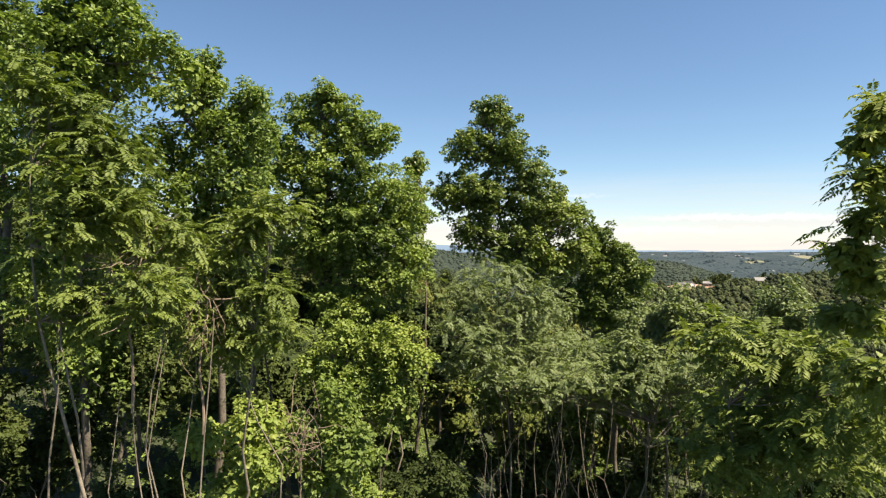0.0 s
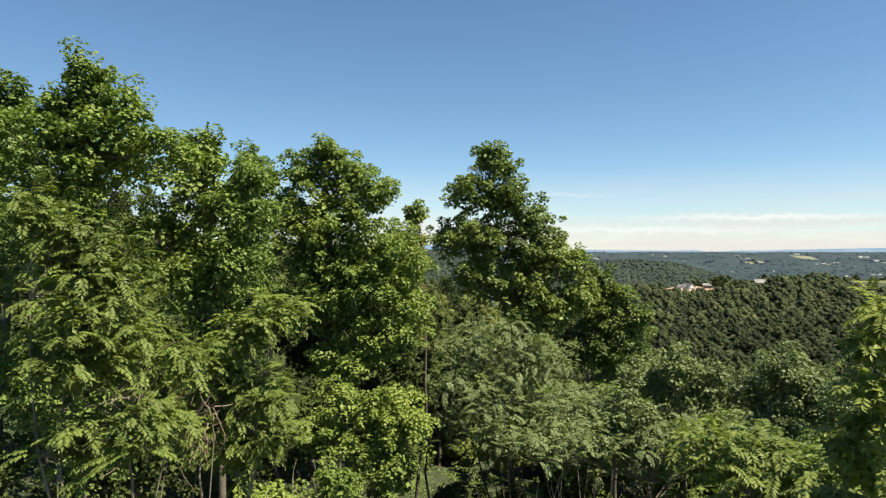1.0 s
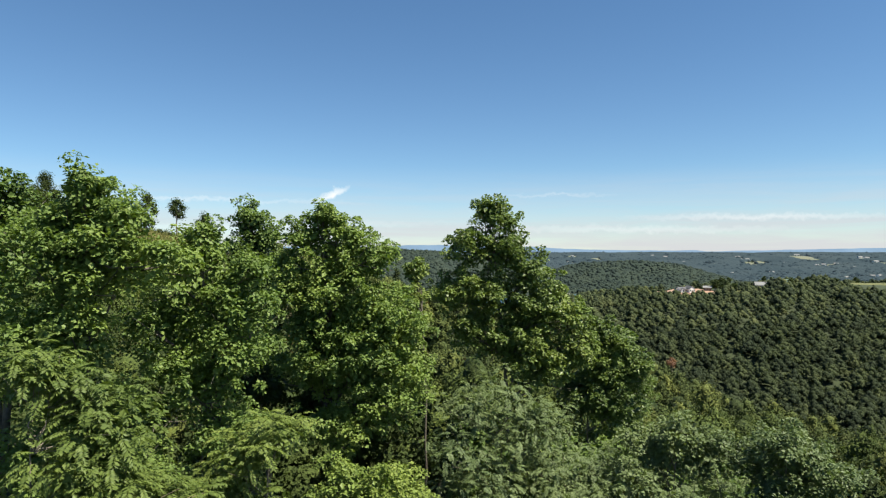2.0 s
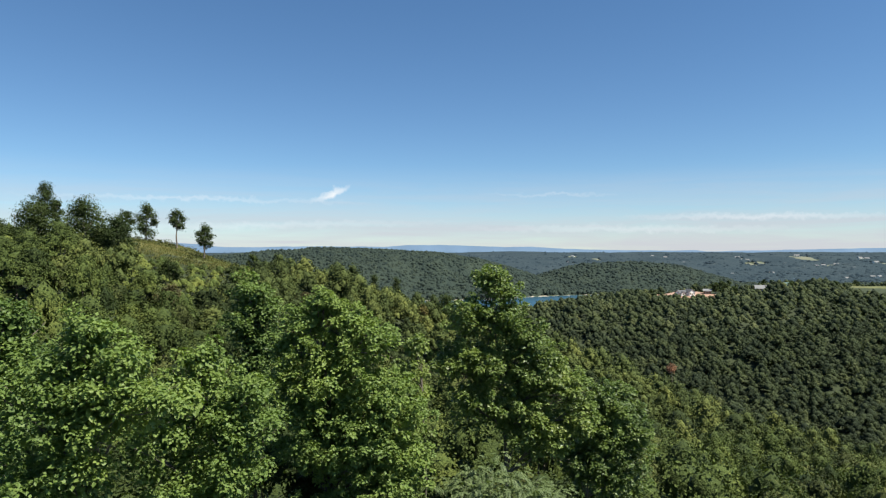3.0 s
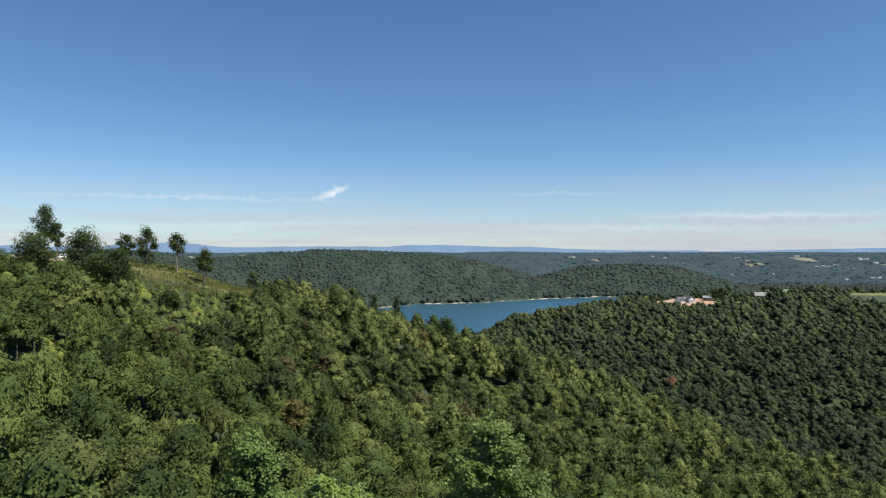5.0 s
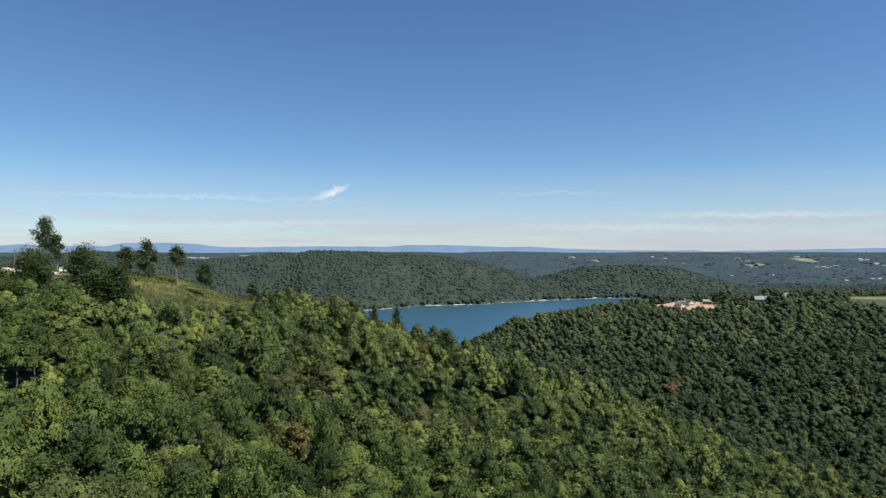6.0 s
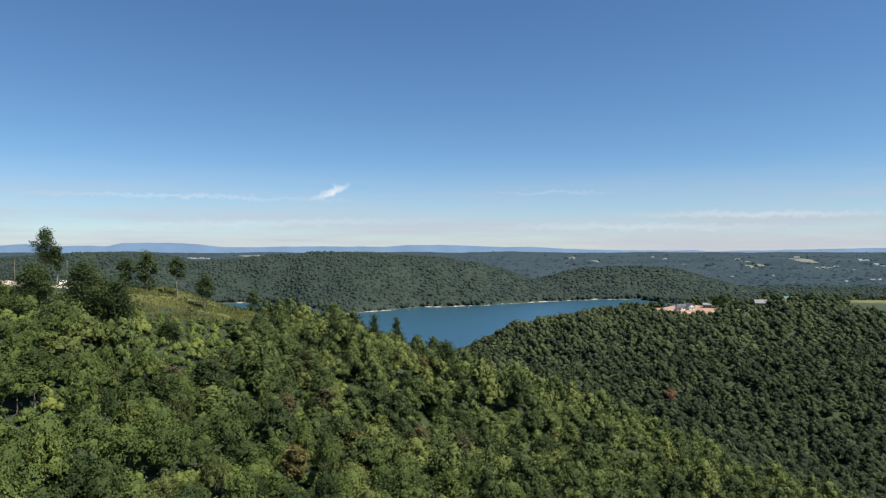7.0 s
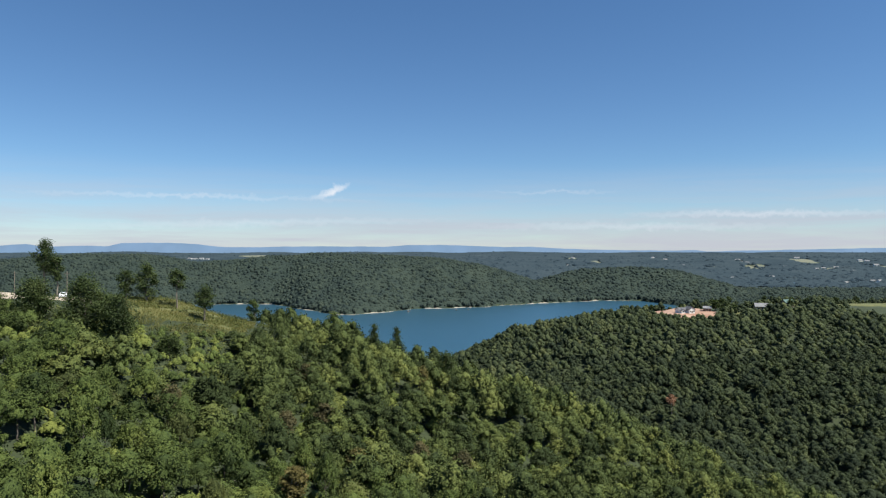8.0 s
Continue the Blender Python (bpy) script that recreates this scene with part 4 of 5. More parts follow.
def wooded(x, y, z):
    free = in_oval(x, y, -86, 205, 42, 34) | in_oval(x, y, -66, 158, 15, 24) | in_oval(x, y, -122, 190, 36, 30) | ((x < -68) & (y > 160) & (y < 420)) | ((x < -78) & (y > 118) & (y < 420))
    free |= in_oval(x, y, 231, 620, 36, 46) | in_oval(x, y, 300, 598, 20, 46) | in_oval(x, y, 282, 592, 12, 36) | in_oval(x, y, 217, 582, 23, 30) | in_oval(x, y, 296, 580, 17, 24) | in_oval(x, y, 330, 606, 14, 22) | in_oval(x, y, 415, 575, 62, 68) | in_oval(x, y, 212, 612, 16, 30)
    for fx, fy, frx, fry in FIELDS:
        free |= in_oval(x, y, fx, fy, frx, fry)
    return ~free & (z > LAKE + 1.5)


rs = np.random.RandomState(40)
# single trees of the near slope
protos = []
for i in range(8):
    hgt, wid = rs.uniform(7.0, 10.0), rs.uniform(6.6, 9.2)
    root = thing("slope_tree", "green broadleaf tree in dense wood on the slope", "tree", (0, 0, 0), group="trees of the near slope")
    tv, tf = join([tube(bent(rs, (0, 0, -0.4), (0, 0, hgt * 0.85), 7, 0.05), 0.16 * np.linspace(1, 0.2, 7), 6)]
                  + [tube(bent(rs, (0, 0, hgt * 0.35), (math.cos(a) * wid * 0.35, math.sin(a) * wid * 0.35, hgt * 0.62), 5, 0.04), 0.07 * np.linspace(1, 0.3, 5), 5) for a in (0.3, 1.9, 3.3, 4.9)])
    mesh_object("trunk", tv, tf, BARK, root, smooth=True)
    crown_object("crown", crown_mesh(rs, hgt, wid, 1900, 0.335, lobes=14, core=1, solid=0.6, rough=0.2, shell=0.66, tumble=0.6, lobe=(0.15, 0.23)), (LEAF_WOOD, LEAF_WOOD, LEAF_DEEP_AND_SHADED, LEAF_WOOD, LEAF_OLIVE, LEAF_WOOD, LEAF_DEEP_AND_SHADED, LEAF_WOOD)[i], root)
    protos.append(root)
spots = scatter(rs, -80, 110, 35, 122, lambda y: 5.2 + y * 0.014, lambda x, y, z: wooded(x, y, z) & ~((y < 46) & (np.abs(x - 5) < 9)), view=0.71, margin=4)
for k, (x, y, z) in enumerate(spots):
    src = protos[k if k < len(protos) else rs.randint(len(protos))]
    m = pose(x, y, z, 0, 0, rs.uniform(0, 360)) @ Matrix.Diagonal((*(2 * [rs.uniform(0.6, 1.08)]), rs.uniform(0.65, 1.35), 1))
    if k < len(protos):
        src.matrix_basis = m
    else:
        c = copy_thing(src, m @ Matrix.Diagonal((*[1 / q for q in src.scale], 1)))

def this_side(x, y, z):
    return wooded(x, y, z) & ~((x > 95) & (y > 215 + (x - 95) * 0.2))


def bushy(x, y, z):
    return ~(in_oval(x, y, -81, 199, 22, 33) | in_oval(x, y, -114, 176, 32, 24)) & ~((x > 95) & (y > 215 + (x - 95) * 0.2)) & ~((x < -95) & (y > 205))


low = [crown_mesh(rs, rs.uniform(3.2, 4.6), rs.uniform(4.5, 6), 110, 0.45, lobes=5, core=1, solid=0.74, rough=0.2) for _ in range(6)]
forest("slope_shrubs", "low bushes filling the gaps between slope trees", LEAF_WOOD, rs,
       scatter(rs, -150, 130, 52, 182, 4.0, bushy, view=0.72, margin=4), low, (0.55, 0.9))
mid = [crown_mesh(rs, rs.uniform(6.8, 10), rs.uniform(6.5, 9), 780, 0.45, lobes=11, core=1, rough=0.2, solid=0.64, shell=0.72, head=0.22, tumble=0.65, lobe=(0.14, 0.22)) for _ in range(12)]
forest("near_woods", "dense mixed green wood on the near slope", LEAF_MIXED, rs, scatter(rs, -150, 160, 120, 196, 5.8, this_side), mid, (0.7, 1.2), (0.72, 1.3))
mid = [crown_mesh(rs, rs.uniform(6.8, 10), rs.uniform(6.5, 9), 420, 0.6, lobes=10, core=1, rough=0.18, solid=0.72, shell=0.76, head=0.22, tumble=0.65, lobe=(0.15, 0.23)) for _ in range(12)]
forest("ridge_woods", "mixed green wood along the ridge and spur", LEAF_MIXED, rs, scatter(rs, -230, 230, 196, 300, 5.9, this_side), mid, (0.7, 1.2), (0.72, 1.28))


def across_valley(x, y, z):
    return wooded(x, y, z) & ((y > 300) | ((x > 95) & (y > 215 + (x - 95) * 0.2)))


hill = [crown_mesh(rs, rs.uniform(8, 10), rs.uniform(8.5, 12), 190, 0.76, lobes=8, core=1, shell=0.78, solid=0.76, rough=0.16, head=0.22, tumble=0.7, lobe=(0.15, 0.23)) for _ in range(14)]
forest("valley_woods", "dark green wooded hillside of rounded crowns", LEAF_HILL, rs,
       scatter(rs, -70, 640, 215, 430, 6.3, across_valley), hill, (0.6, 1.15))
hill = [crown_mesh(rs, rs.uniform(8, 10), rs.uniform(8.5, 12), 66, 0.95, lobes=6, core=1, shell=0.82, solid=0.82, rough=0.14, head=0.24, tumble=0.7, lobe=(0.15, 0.22)) for _ in range(14)]
forest("hilltop_woods", "dark green woods along the opposite hilltop", LEAF_HILL, rs,
       scatter(rs, -30, 560, 430, 690, 7.0, across_valley), hill, (0.5, 1.2))
def far_wooded(x, y, z):
    return wooded(x, y, z + 1.0)


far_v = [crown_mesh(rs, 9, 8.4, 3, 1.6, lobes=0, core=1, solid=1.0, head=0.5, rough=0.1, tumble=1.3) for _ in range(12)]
forest("far_woods", "wooded hills across the lake", LEAF_ACROSS_HAZED, rs,
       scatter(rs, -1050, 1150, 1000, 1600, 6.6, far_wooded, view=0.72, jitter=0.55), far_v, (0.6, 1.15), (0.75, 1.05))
ux, uy = np.meshgrid(np.arange(-1180, 1190, 9.0), np.arange(1040, 1640, 9.0))
bumps = np.random.RandomState(91).uniform(-0.7, 0.7, ux.shape)
under = grid_sheet("canopy", "closed leafy canopy below the treetops across the lake", LEAF_ACROSS_HAZED, ux, uy, lambda a, b: np.where(land(a, b) > LAKE + 1.0, land(a, b) + 5.2 + 1.6 * bumps, land(a, b) - 3))
tagged(under, "closed leafy canopy below the treetops across the lake", "woods", kind="stuff")
far_y = np.concatenate([np.arange(1640, 2400, 16.0), np.geomspace(2420, 4880, 70)])
plain_x, plain_y = np.repeat(np.linspace(-1, 1, 150)[None, :], len(far_y), 0) * (far_y * 0.74)[:, None], np.repeat(far_y[:, None], 150, 1)
plain_rough = np.random.RandomState(92).uniform(-1.2, 1.2, plain_x.shape)
open_fields = np.any([in_oval(plain_x, plain_y, a, b, c + 6, d + 8) for a, b, c, d in FIELDS], 0)
sheet = grid_sheet("canopy", "closed canopy of the distant farmland woods", LEAF_DISTANT_HAZED, plain_x, plain_y, lambda a, b: land(a, b) + np.where(open_fields, -3, 6.2 + plain_rough))
tagged(sheet, "closed canopy of the distant farmland woods", "woods", kind="stuff")
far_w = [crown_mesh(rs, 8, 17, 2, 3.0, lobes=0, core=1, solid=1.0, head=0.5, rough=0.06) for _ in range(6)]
forest("distant_woods", "distant rolling woodland", LEAF_DISTANT_HAZED, rs,
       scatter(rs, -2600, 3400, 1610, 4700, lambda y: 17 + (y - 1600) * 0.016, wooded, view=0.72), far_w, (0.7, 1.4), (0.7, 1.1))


# ---------------------------------------------------------------- trees that stand out
def lone_tree(name, label, x, y, top, width, low, seed, leaf=None, trunk=0.3, size=0.36, count=7, cone=False, density=5.0):
    """A tree with its crown between low and top over a bare trunk."""
    r = np.random.RandomState(seed)
    lob = []
    for i in range(count):
        u = (i + 0.5) / count
        w = width * 0.5 * ((1.05 - u) if cone else math.sin(3.14 * (0.2 + 0.68 * u)))
        a = i * 2.4 + r.uniform(-0.4, 0.4)
        rad = w * 0.62 if cone else width * r.uniform(0.2, 0.28)
        lob.append((x + math.cos(a) * max(0, w - rad), y + math.sin(a) * max(0, w - rad), low + rad * 0.7 + (top - low - rad * 1.5) * u, rad))
    return tree_of_lobes(name, label, "tree", lob, seed, leaf or LEAF_RIDGE, size, density=density, spray=width * 0.13, per_spray=20, trunk=trunk, foot=(x, y),
                         group="lone trees", bark=BARK_PALE, depth=0.35, core=0.8, fill=False, inside=40, leaf_inner=0.7)


lone_tree("ridge_tree", "tall lone tree with a dark ragged crown on a bare trunk", -125.9, 204, 37.3, 8.5, 25.0, 401, trunk=0.4, count=9)
lone_tree("ridge_tree", "slim tree leaning beside a taller one", -122.3, 204, 31.9, 4.8, 23.3, 402)
lone_tree("ridge_tree", "slim dark tree on the grassy crest", -96.0, 195, 28.1, 6.2, 20.0, 403)
lone_tree("ridge_tree", "dark tree with a tall full crown on a thin trunk", -89.7, 195, 30.2, 7.6, 18.6, 404, count=8)
lone_tree("ridge_tree", "lone tree with a round crown high on a bare trunk", -80.5, 195, 28.1, 6.6, 21.2, 405, count=6)
lone_tree("ridge_tree", "short dark tree on the grassy crest", -70.4, 190, 23.4, 6.2, 15.6, 406, count=7)
lone_tree("broadleaf_tree", "dark bushy tree below the ridge road", -96.5, 152, 27.5, 10.5, 16.0, 408, LEAF_RIDGE, count=11)
lone_tree("broadleaf_tree", "dark bushy tree on the ridge slope", -83.4, 150, 28.2, 11.0, 13.0, 409, LEAF_RIDGE, count=12)
lone_tree("broadleaf_tree", "broad dark tree on the ridge slope", -75.8, 150, 24.0, 10.0, 12.0, 410, LEAF_RIDGE, count=11)
lone_tree("broadleaf_tree", "bushy tree below the grassy crest", -66.5, 156, 13.5, 7.0, 6.0, 411, LEAF_WOOD, count=8)
lone_tree("broadleaf_tree", "dark round tree at the end of the spur", 1.1, 201, 2.2, 8.0, -8.0, 412, count=8)
lone_tree("conifer_tree", "dark pointed conifer on the spur", -16.6, 231, 5.4, 11.0, -9.0, 413, cone=True, count=15)
lone_tree("conifer_tree", "dark conifer beside another on the spur", -25.0, 234, 6.4, 12.0, -9.0, 414, cone=True, count=15)
lone_tree("broadleaf_tree", "taller tree rising above the ridge wood", -74.3, 252, 14.2, 6.0, 4.0, 415, LEAF_WOOD)
lone_tree("broadleaf_tree", "taller tree rising above the wood on the spur", -42.0, 247, 10.0, 8.0, 0.0, 416, LEAF_WOOD)
for k, (x, y, top, leaf) in enumerate([(-34.9, 163.0, 5.2, LEAF_DRY), (-32.2, 131.5, 1.4, LEAF_DRY), (-17.4, 130.5, -5.8, LEAF_RUST), (-24.5, 106.0, -1.2, LEAF_RUST), (-5.0, 145.5, -9.3, LEAF_DRY), (-26.6, 145.0, -0.3, LEAF_DRY), (4.7, 148.0, -12.0, LEAF_DRY), (-49.4, 116.5, 9.9, LEAF_DRY), (-6.4, 188.5, -0.4, LEAF_RUST)]):
    lone_tree("turning_tree", "slope tree with leaves turning brown among green ones", x, y, top, 5.0, top - 6.0, 440 + k, leaf, count=8)
lone_tree("turning_tree", "small tree with reddish brown leaves in the wood", 127.0, 358, -48.0, 6.5, -54.0, 417, LEAF_RED)


# ---------------------------------------------------------------- houses, car and posts
def box(bm, x0, x1, y0, y1, z0, z1):
    bmesh.ops.create_cube(bm, size=1, matrix=Matrix.Translation(((x0 + x1) / 2, (y0 + y1) / 2, (z0 + z1) / 2)) @ Matrix.Diagonal((x1 - x0, y1 - y0, z1 - z0, 1)))


def gable(bm, x0, x1, y0, y1, z, rise, along="x", over=0.5, thick=0.25):
    """A pitched roof slab pair over a rectangle."""
    if along == "x":
        ym = (y0 + y1) / 2
        prof = [(y0 - over, z - over * 0.3), (ym, z + rise), (y1 + over, z - over * 0.3)]
        pts = [[(x, p[0], p[1] + t) for p in prof] for x in (x0 - over, x1 + over) for t in (0, thick)]
    else:
        xm = (x0 + x1) / 2
        prof = [(x0 - over, z - over * 0.3), (xm, z + rise), (x1 + over, z - over * 0.3)]
        pts = [[(p[0], y, p[1] + t) for p in prof] for y in (y0 - over, y1 + over) for t in (0, thick)]
    v = [[bm.verts.new(p) for p in row] for row in pts]
    a0, a1, b0, b1 = v
    for i in range(2):
        bm.faces.new((a0[i], a0[i + 1], b0[i + 1], b0[i]))
        bm.faces.new((a1[i], b1[i], b1[i + 1], a1[i + 1]))
        bm.faces.new((a0[i], a1[i], a1[i + 1], a0[i + 1]))
        bm.faces.new((b0[i], b0[i + 1], b1[i + 1], b1[i]))
    for i in (0, 2):
        bm.faces.new((a0[i], b0[i], b1[i], a1[i]))
    bmesh.ops.recalc_face_normals(bm, faces=bm.faces)


def gable_wall(bm, x0, x1, y0, y1, z, rise, along):
    """Walls with pointed gable ends."""
    box(bm, x0, x1, y0, y1, -1.5, z)
    if along == "x":
        tri = [[(x, y0, z), (x, y1, z), (x, (y0 + y1) / 2, z + rise)] for x in (x0, x1)]
    else:
        tri = [[(x0, y, z), (x1, y, z), ((x0 + x1) / 2, y, z + rise)] for y in (y0, y1)]
    v = [[bm.verts.new(p) for p in t] for t in tri]
    bm.faces.new(v[0])
    bm.faces.new(v[1][::-1])
    for i in range(3):
        bm.faces.new((v[0][i], v[0][(i + 1) % 3], v[1][(i + 1) % 3], v[1][i]))
    bmesh.ops.recalc_face_normals(bm, faces=bm.faces)


def house(name, label, x, y, turn, blocks, wall_mat, roof_mat, openings, z=None, group=""):
    """blocks: x0, x1, y0, y1, eaves, rise, ridge direction. openings: kind, x0, x1, z0, z1, y of the face towards the valley."""
    root = thing(name, label, "house", (x, y, float(land(x, y)) + 0.6 if z is None else z), turn, group)
    for x0, x1, y0, y1, zz, rise, along in blocks:
        bm = bmesh.new()
        gable_wall(bm, x0, x1, y0, y1, zz, rise, along)
        part("wall", bm, wall_mat, root)
        bm = bmesh.new()
        gable(bm, x0, x1, y0, y1, zz, rise, along)
        part("roof", bm, roof_mat, root)
    for kind, x0, x1, z0, z1, yy in openings:
        bm = bmesh.new()
        box(bm, x0, x1, yy - 0.06, yy + 0.04, z0, z1)
        pane = part(kind, bm, GLASS_DARK if kind == "window" else TIMBER, root)
        bm = bmesh.new()
        for e in ((x0 - 0.12, x1 + 0.12, z1, z1 + 0.12), (x0 - 0.12, x1 + 0.12, z0 - 0.12, z0), (x0 - 0.12, x0, z0, z1), (x1, x1 + 0.12, z0, z1)):
            box(bm, e[0], e[1], yy - 0.09, yy + 0.04, e[2], e[3])
        part("frame", bm, PLASTER, pane)
    return root


house("house", "new white house with grey shingle roofs on bare red clay", 229, 607, 12,
      [(-7, 2, 0, 7, 2.5, 2.2, "x"), (1, 6.6, -4, 5, 3.4, 2.4, "y"), (-6, -2.4, -2, 1, 2.3, 1.4, "y")], PLASTER, SLATE,
      [("window", 1.4, 2.5, 1.0, 2.5, -4), ("window", 5.1, 6.2, 1.0, 2.5, -4), ("door", 3.1, 4.4, 0, 2.2, -4), ("window", -5.0, -3.4, 0.8, 2.1, -2), ("window", -1.6, 0.2, 1, 2.2, 0)])
house("house", "house with grey gabled roofs and tan walls", 296, 590, -14,
      [(-9, 3, 0, 8, 3.2, 3.0, "x"), (1, 7.5, -3, 6, 3.4, 3.0, "y")], TIMBER, SHINGLE,
      [("window", -7, -5.4, 1, 2.4, 0), ("window", -4, -2.4, 1, 2.4, 0), ("window", 2.4, 4, 1, 2.4, -3), ("door", 5, 6.2, 0, 2.1, -3)])
house("house", "brown house with a green metal roof among trees", 330, 612, 6, [(-4.5, 4.5, 0, 8, 3.6, 2.6, "x")], TIMBER, GREEN_ROOF,
      [("window", -3, -1.6, 1, 2.4, 0), ("window", 1.4, 2.8, 1, 2.4, 0)])
house("outbuilding", "small grey-roofed shed beside the clay plot", 251, 612, -20, [(-3.5, 3.5, 0, 5, 2.6, 1.8, "x")], TIMBER, SHINGLE, [("door", -1.2, 1.2, 0, 2.2, 0)])
for k, (x, y, s) in enumerate([(849, 2280, 1.0), (867, 2290, 1.0), (1092, 2316, 1.3), (1085, 2326, 1.1), (1091, 2384, 1.3), (1334, 2186, 1.2), (1260, 2168, 1.0), (1287, 2178, 1.1), (1219, 1792, 1.3), (1503, 2232, 1.4), (1205, 1806, 1.0), (1106, 1762, 1.0), (985, 1928, 1.1), (1324, 2412, 1.5), (1544, 2380, 1.4), (1558, 2366, 1.3), (956, 2932, 1.3), (871, 2522, 1.2), (597, 2976, 1.2), (449, 2288, 1.0), (-1068, 2714, 1.5), (-1042, 2708, 1.6), (-1026, 2734, 1.5), (-1000, 2728, 1.4), (-423, 1348, 0.5), (-406, 1346, 0.6), (1213, 2158, 1.0), (1200, 2258, 1.0), (1347, 2110, 1.0), (853, 1894, 0.8)]):
    house("farmhouse", "small pale farmhouse on a distant field", x, y, (k * 37) % 60 - 30, [(-6 * s, 6 * s, 0, 8 * s, 3.4 * s, 2.6 * s, "x")], PLASTER, SHINGLE,
          [("window", -5 * s, -2 * s, 1.2 * s, 2.8 * s, 0), ("window", 2 * s, 5 * s, 1.2 * s, 2.8 * s, 0)], group="distant farmhouses")


def parked_car(x, y, turn):
    root = thing("car", "white car parked on the gravel", "car", (x, y, float(land(x, y)) + 0.72), turn)
    bm = bmesh.new()
    prof = [(-2.2, 0.35), (-2.25, 0.8), (-2.0, 0.95), (-1.1, 1.02), (-0.55, 1.5), (1.1, 1.52), (1.75, 1.0), (2.15, 0.9), (2.25, 0.4)]
    sides = [[bm.verts.new((w * (0.9 if z < 1.1 else 0.72), q, z)) for q, z in prof] for w in (-1, 1)]
    bm.faces.new(sides[0])
    bm.faces.new(sides[1][::-1])
    for i in range(len(prof)):
        k = (i + 1) % len(prof)
        bm.faces.new((sides[0][i], sides[1][i], sides[1][k], sides[0][k]))
    bmesh.ops.recalc_face_normals(bm, faces=bm.faces)
    bmesh.ops.bevel(bm, geom=bm.edges[:], offset=0.05, segments=2, affect="EDGES")
    body = part("body", bm, CAR_PAINT, root)
    for y0, y1, nm in ((-1.0, -0.62, "windscreen"), (1.18, 1.6, "rear_window")):
        bm = bmesh.new()
        vs = [bm.verts.new(q) for q in ((-0.66, y0 - 0.03, 1.08), (0.66, y0 - 0.03, 1.08), (0.62, y1, 1.44), (-0.62, y1, 1.44))]
        if nm == "rear_window":
            vs = [bm.verts.new(q) for q in ((-0.64, y1 + 0.04, 1.12), (0.64, y1 + 0.04, 1.12), (0.62, y0 + 0.02, 1.46), (-0.62, y0 + 0.02, 1.46))]
        fc = bm.faces.new(vs)
        out = bmesh.ops.extrude_face_region(bm, geom=[fc])
        bmesh.ops.translate(bm, vec=(0, -0.03 if nm == "windscreen" else 0.03, 0.03), verts=[q for q in out["geom"] if isinstance(q, bmesh.types.BMVert)])
        part(nm, bm, GLASS_DARK, root)
    for sx in (-1, 1):
        for sy in (-1.4, 1.4):
            bm = bmesh.new()
            bmesh.ops.create_cone(bm, cap_ends=True, segments=18, radius1=0.34, radius2=0.34, depth=0.24, matrix=Matrix.Translation((sx * 0.84, sy, 0.34)) @ Matrix.Rotation(radians(90), 4, "Y"))
            wheel = part("wheel", bm, RUBBER, root)
            bm = bmesh.new()
            bmesh.ops.create_cone(bm, cap_ends=True, segments=14, radius1=0.2, radius2=0.17, depth=0.05, matrix=Matrix.Translation((sx * 0.97, sy, 0.34)) @ Matrix.Rotation(radians(90 * sx), 4, "Y"))
            part("rim", bm, CAR_PAINT, wheel)
    return root


parked_car(-108.5, 184, 27)


def gravel_heap(x, y, r, height, seed):
    """A tipped heap of pale stone with an uneven outline."""
    q = np.random.RandomState(seed)
    bm = bmesh.new()
    bmesh.ops.create_icosphere(bm, subdivisions=4, radius=1.0)
    for vert in bm.verts:
        c = vert.co
        bulge = 1 + 0.2 * math.sin(3 * math.atan2(c.y, c.x) + seed) + q.uniform(-0.05, 0.05)
        c.x, c.y, c.z = c.x * r * bulge, c.y * r * 0.6 * bulge, max(c.z, -0.2) * height * (0.75 + 0.25 * math.cos(2 * c.x))
    root = thing("gravel_heap", "low pale heap of tipped gravel on the ridge", "gravel heap", (x, y, float(land(x, y)) + 0.7))
    part("heap", bm, GRAVEL, root)
    return root


gravel_heap(-125.5, 184, 3.6, 1.0, 5)


def post(x, y, height, label):
    root = thing("utility_pole", label, "pole", (x, y, float(land(x, y)) - 0.2), group="poles on the ridge")
    v, f = tube([(0, 0, 0), (0, 0, height * 0.5), (0.03, 0, height)], [0.16, 0.14, 0.11], 10)
    mesh_object("pole", v, f, BARK_PALE, root, smooth=True)
    bm = bmesh.new()
    box(bm, -0.9, 0.9, -0.06, 0.06, height - 0.8, height - 0.66)
    part("crossarm", bm, BARK, root)
    return root


post(-116.7, 200, 9.0, "weathered wooden utility pole beside the gravel")
post(-137.0, 206, 9.5, "pale wooden utility pole on the ridge")

for k, (x, y, h, w) in enumerate([(256, 590, 9, 7), (262, 600, 11, 8), (268, 592, 9, 7), (259, 612, 11, 7), (266, 616, 12, 8), (322, 596, 8, 7), (339, 600, 9, 7), (445, 668, 11, 9), (468, 662, 12, 9), (492, 668, 11, 10), (515, 660, 12, 9), (262, 668, 13, 7), (275, 660, 12, 8), (289, 652, 14, 7), (216, 668, 10, 7), (226, 674, 11, 8), (318, 640, 12, 8), (330, 648, 12, 7), (346, 640, 11, 8), (372, 652, 12, 9), (396, 650, 11, 9), (420, 655, 12, 9), (250, 676, 11, 8)]):
    lone_tree("broadleaf_tree", "dark tree standing among the hilltop houses", x, y, float(land(x, y)) + h, w, float(land(x, y)) + 1.5, 460 + k, LEAF_RIDGE, size=0.9, count=7, density=1.6)
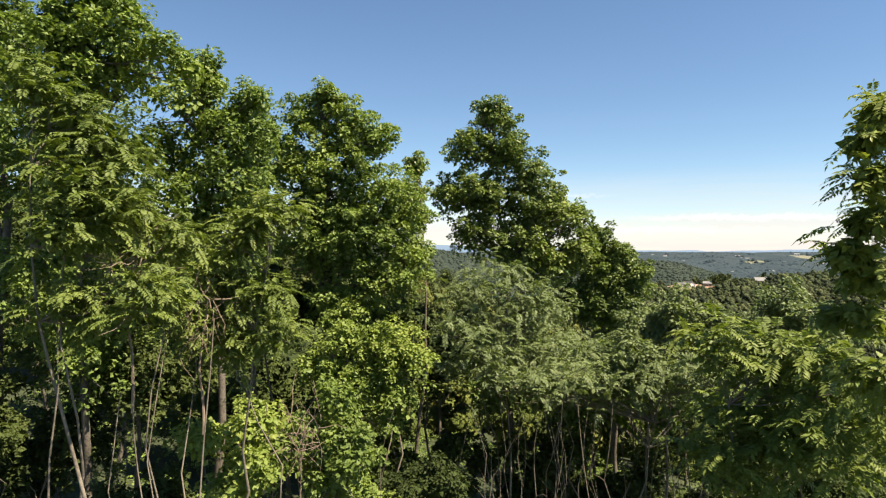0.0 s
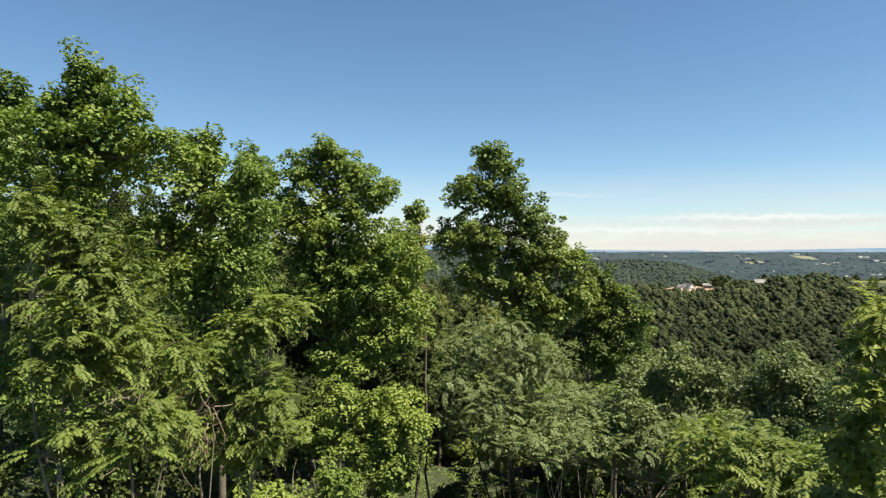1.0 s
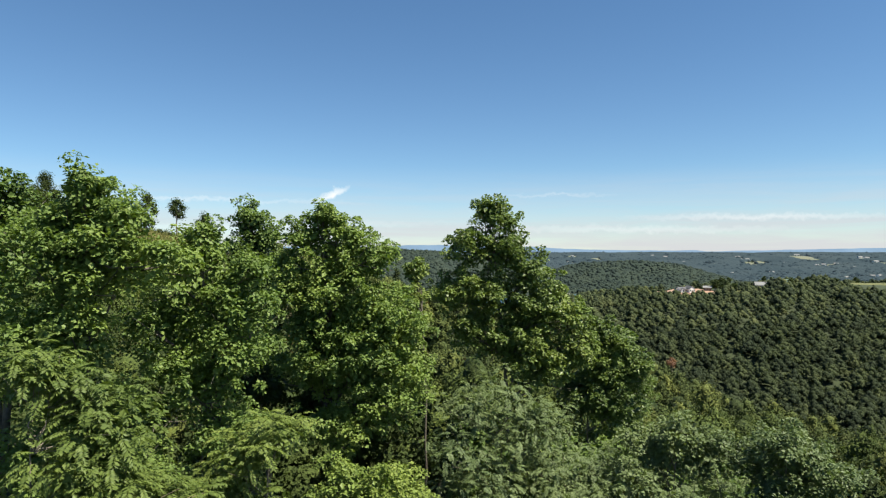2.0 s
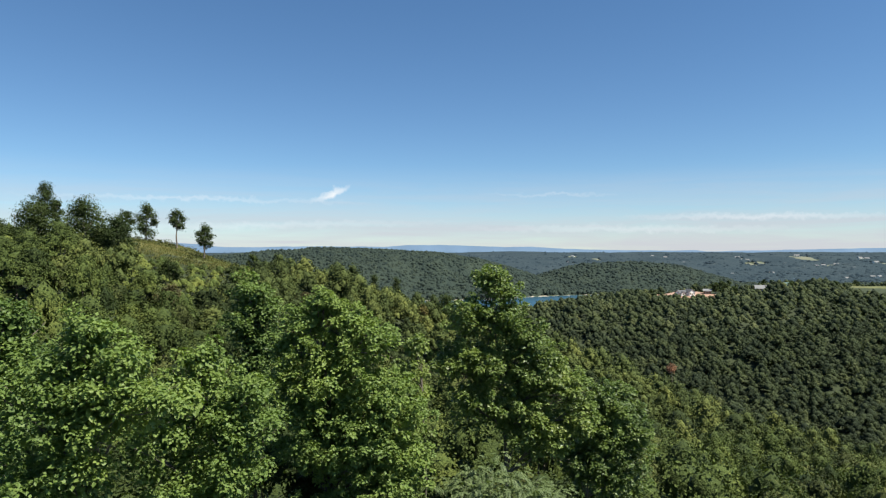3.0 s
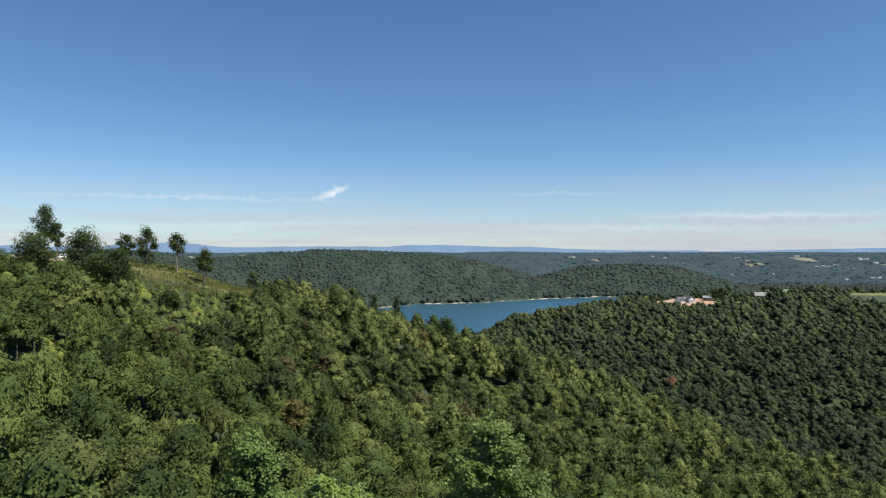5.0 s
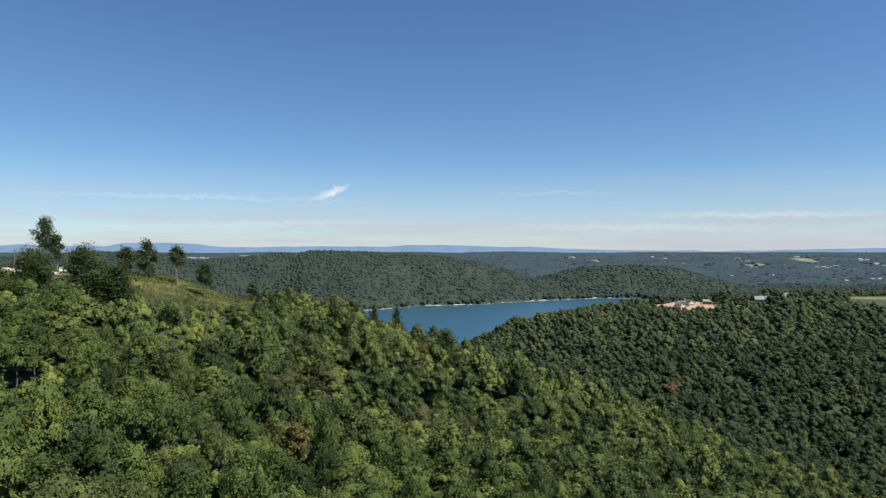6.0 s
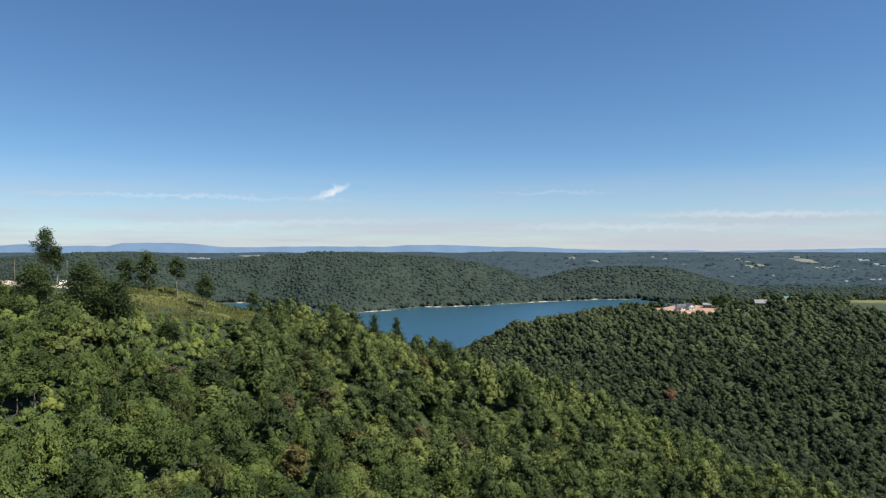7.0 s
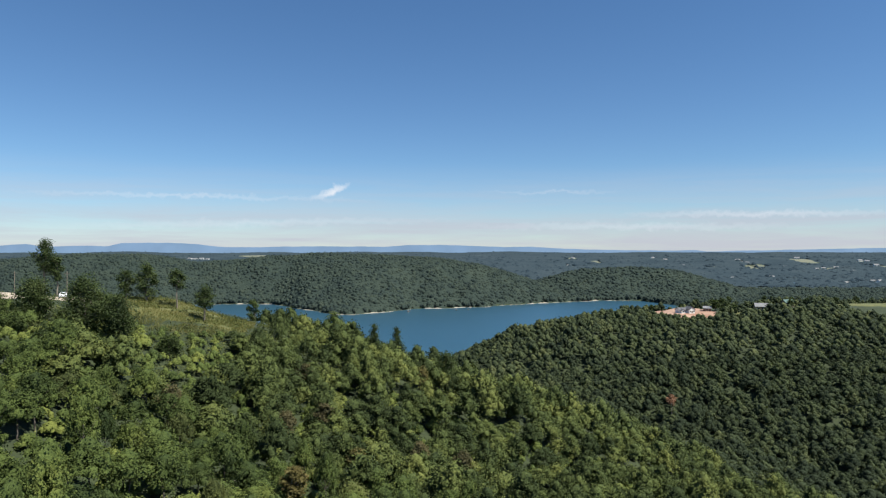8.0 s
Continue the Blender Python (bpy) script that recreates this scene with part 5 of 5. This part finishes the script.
for k, (x, y, top, w) in enumerate([(-92, 137, 19.5, 8), (-84, 138, 17.5, 8), (-100, 142, 19.5, 8.5), (-77, 140, 14.5, 7.5), (-108, 156, 18.0, 7), (-90, 156, 20.0, 7)]):
    lone_tree("broadleaf_tree", "leafy yellow-green tree on the ridge slope", x, y, top, w, float(land(x, y)) + 0.8, 480 + k, LEAF_RIDGE if k % 2 else LEAF_WOOD, count=8)
for k, (x, y, top, w) in enumerate([(-93, 172, 21.0, 7), (-88, 168, 22.0, 8), (-104, 146, 18.5, 8), (-108, 136, 17.5, 8)]):
    lone_tree("broadleaf_tree", "bushy green tree on the ridge slope", x, y, top, w, float(land(x, y)) + 0.8, 430 + k, LEAF_WOOD, count=8)


def low_cover(name, label, mat, seed, places, height, leaf, per):
    """Low leafy growth over the ground: small sprays from the soil up."""
    r = np.random.RandomState(seed)
    h = height * r.uniform(0.2, 1.0, len(places))
    c = np.column_stack([places[:, 0], places[:, 1], places[:, 2] + h])
    v, f = broad_leaves(r, c, r.uniform(0.35, 0.8, len(places)) * (0.4 + leaf * 2), per, leaf, core=0.2)
    return tagged(mesh_object(name, v, f, mat), label, "undergrowth", kind="stuff")


rs = np.random.RandomState(77)
near_floor = scatter(rs, -24, 34, 6, 47, 0.95, lambda x, y, z: ~((x > -1) & (x < 15) & (y > 17.5) & (y < 36) | (x < -6) & (rs.rand(len(x)) < 0.45)))
low_cover("undergrowth", "dense leafy undergrowth at the wood's edge", LEAF_BROAD, 78, near_floor, 1.9, 0.14, 34)
crest = scatter(rs, -140, -28, 138, 246, 1.9, lambda x, y, z: in_oval(x, y, -84, 190, 60, 56) & ~in_oval(x, y, -117, 183, 27, 19) & ((waves(x, y, 18, 55) > 0.1) | ~in_oval(x, y, -81, 198, 22, 34)))
low_cover("meadow_shrubs", "low green bushes and tufts on the grassy crest", LEAF_OLIVE, 79, crest, 1.5, 0.45, 16)

tufts = scatter(rs, -106, -58, 160, 232, 0.8, lambda x, y, z: in_oval(x, y, -81, 198, 21, 33) & (waves(x, y, 9, 57) > -0.5))
up = unit(np.column_stack([rs.normal(size=(len(tufts) * 7, 2)) * 0.45, np.ones(len(tufts) * 7)]))
v, f = blades(np.repeat(tufts, 7, 0) + np.array([0, 0, 0.3]) + rs.normal(size=(len(tufts) * 7, 3)) * [0.25, 0.25, 0.03], up, unit(np.cross(up, sphere_dirs(rs, len(up)))), rs.uniform(0.5, 1.1, len(up)), rs.uniform(0.08, 0.16, len(up)))
tagged(mesh_object("grass", v, f, LEAF_GRASS), "long yellowing grass tufts on the crest", "grass", kind="stuff")

# pale worn bank along the far shore, broken by stretches where the trees reach the water
bank_x = np.arange(-520, 400, 3.0)
reach = np.arange(-40, 60, 0.5)
bank_z = land(bank_x[:, None] + 0 * reach, shore(bank_x)[:, None] + reach)
bank_y = shore(bank_x) + reach[np.argmax(bank_z > LAKE, 1)]
tall = np.clip(0.1 + 0.8 * waves(bank_x, 0 * bank_x, 60, 61) + 0.6 * waves(bank_x, 0 * bank_x, 17, 62), 0.02, 1.3)
rows = [np.column_stack([bank_x, bank_y - 2.5, np.full_like(bank_x, LAKE - 0.5)]), np.column_stack([bank_x, bank_y - 1.6, LAKE + tall]), np.column_stack([bank_x, bank_y + 3.0, LAKE + tall * 1.2]), np.column_stack([bank_x, bank_y + 6.0, np.full_like(bank_x, LAKE - 0.5)])]
nb = len(bank_x)
strip("shore_bank", "pale stony bank along the far lake shore", SAND, np.concatenate(rows).tolist(), [(r * nb + i, r * nb + i + 1, (r + 1) * nb + i + 1, (r + 1) * nb + i) for r in range(3) for i in range(nb - 1)], category="shore")

# sand bars and docks along the far shore
for k, (x, w) in enumerate([(-93, 18), (0, 15), (40, 10), (126, 22), (-283, 10), (-480, 9)]):
    patch_on_land("shore_sand", "pale stony strip along the lake shore", SAND, x, float(shore(np.array(float(x)))) + 9, w, 13, 2.2, "shore", 0, 20 + k)
for k, (x, w) in enumerate([(-61, 5), (24, 4), (46, 4), (-290, 4), (-446, 3)]):
    root = thing("dock", "small white boat dock at the lake shore", "dock", (x, float(shore(np.array(float(x)))) + 1, LAKE - 0.25), k * 23 % 40 - 20, "docks on the far shore")
    bm = bmesh.new()
    w *= 0.5
    box(bm, -w / 2, w / 2, -4, 4, 0.35, 0.7)
    part("deck", bm, TIMBER, root)
    bm = bmesh.new()
    gable(bm, -w / 2 + 0.5, w / 2 - 0.5, -3, 3, 1.5, 0.4)
    part("roof", bm, SHINGLE, root)
    for px in (-w / 2 + 0.6, w / 2 - 0.6):
        for py in (-2.8, 2.8):
            bm = bmesh.new()
            box(bm, px - 0.1, px + 0.1, py - 0.1, py + 0.1, -1.5, 1.5)
            part("post", bm, TIMBER, root)
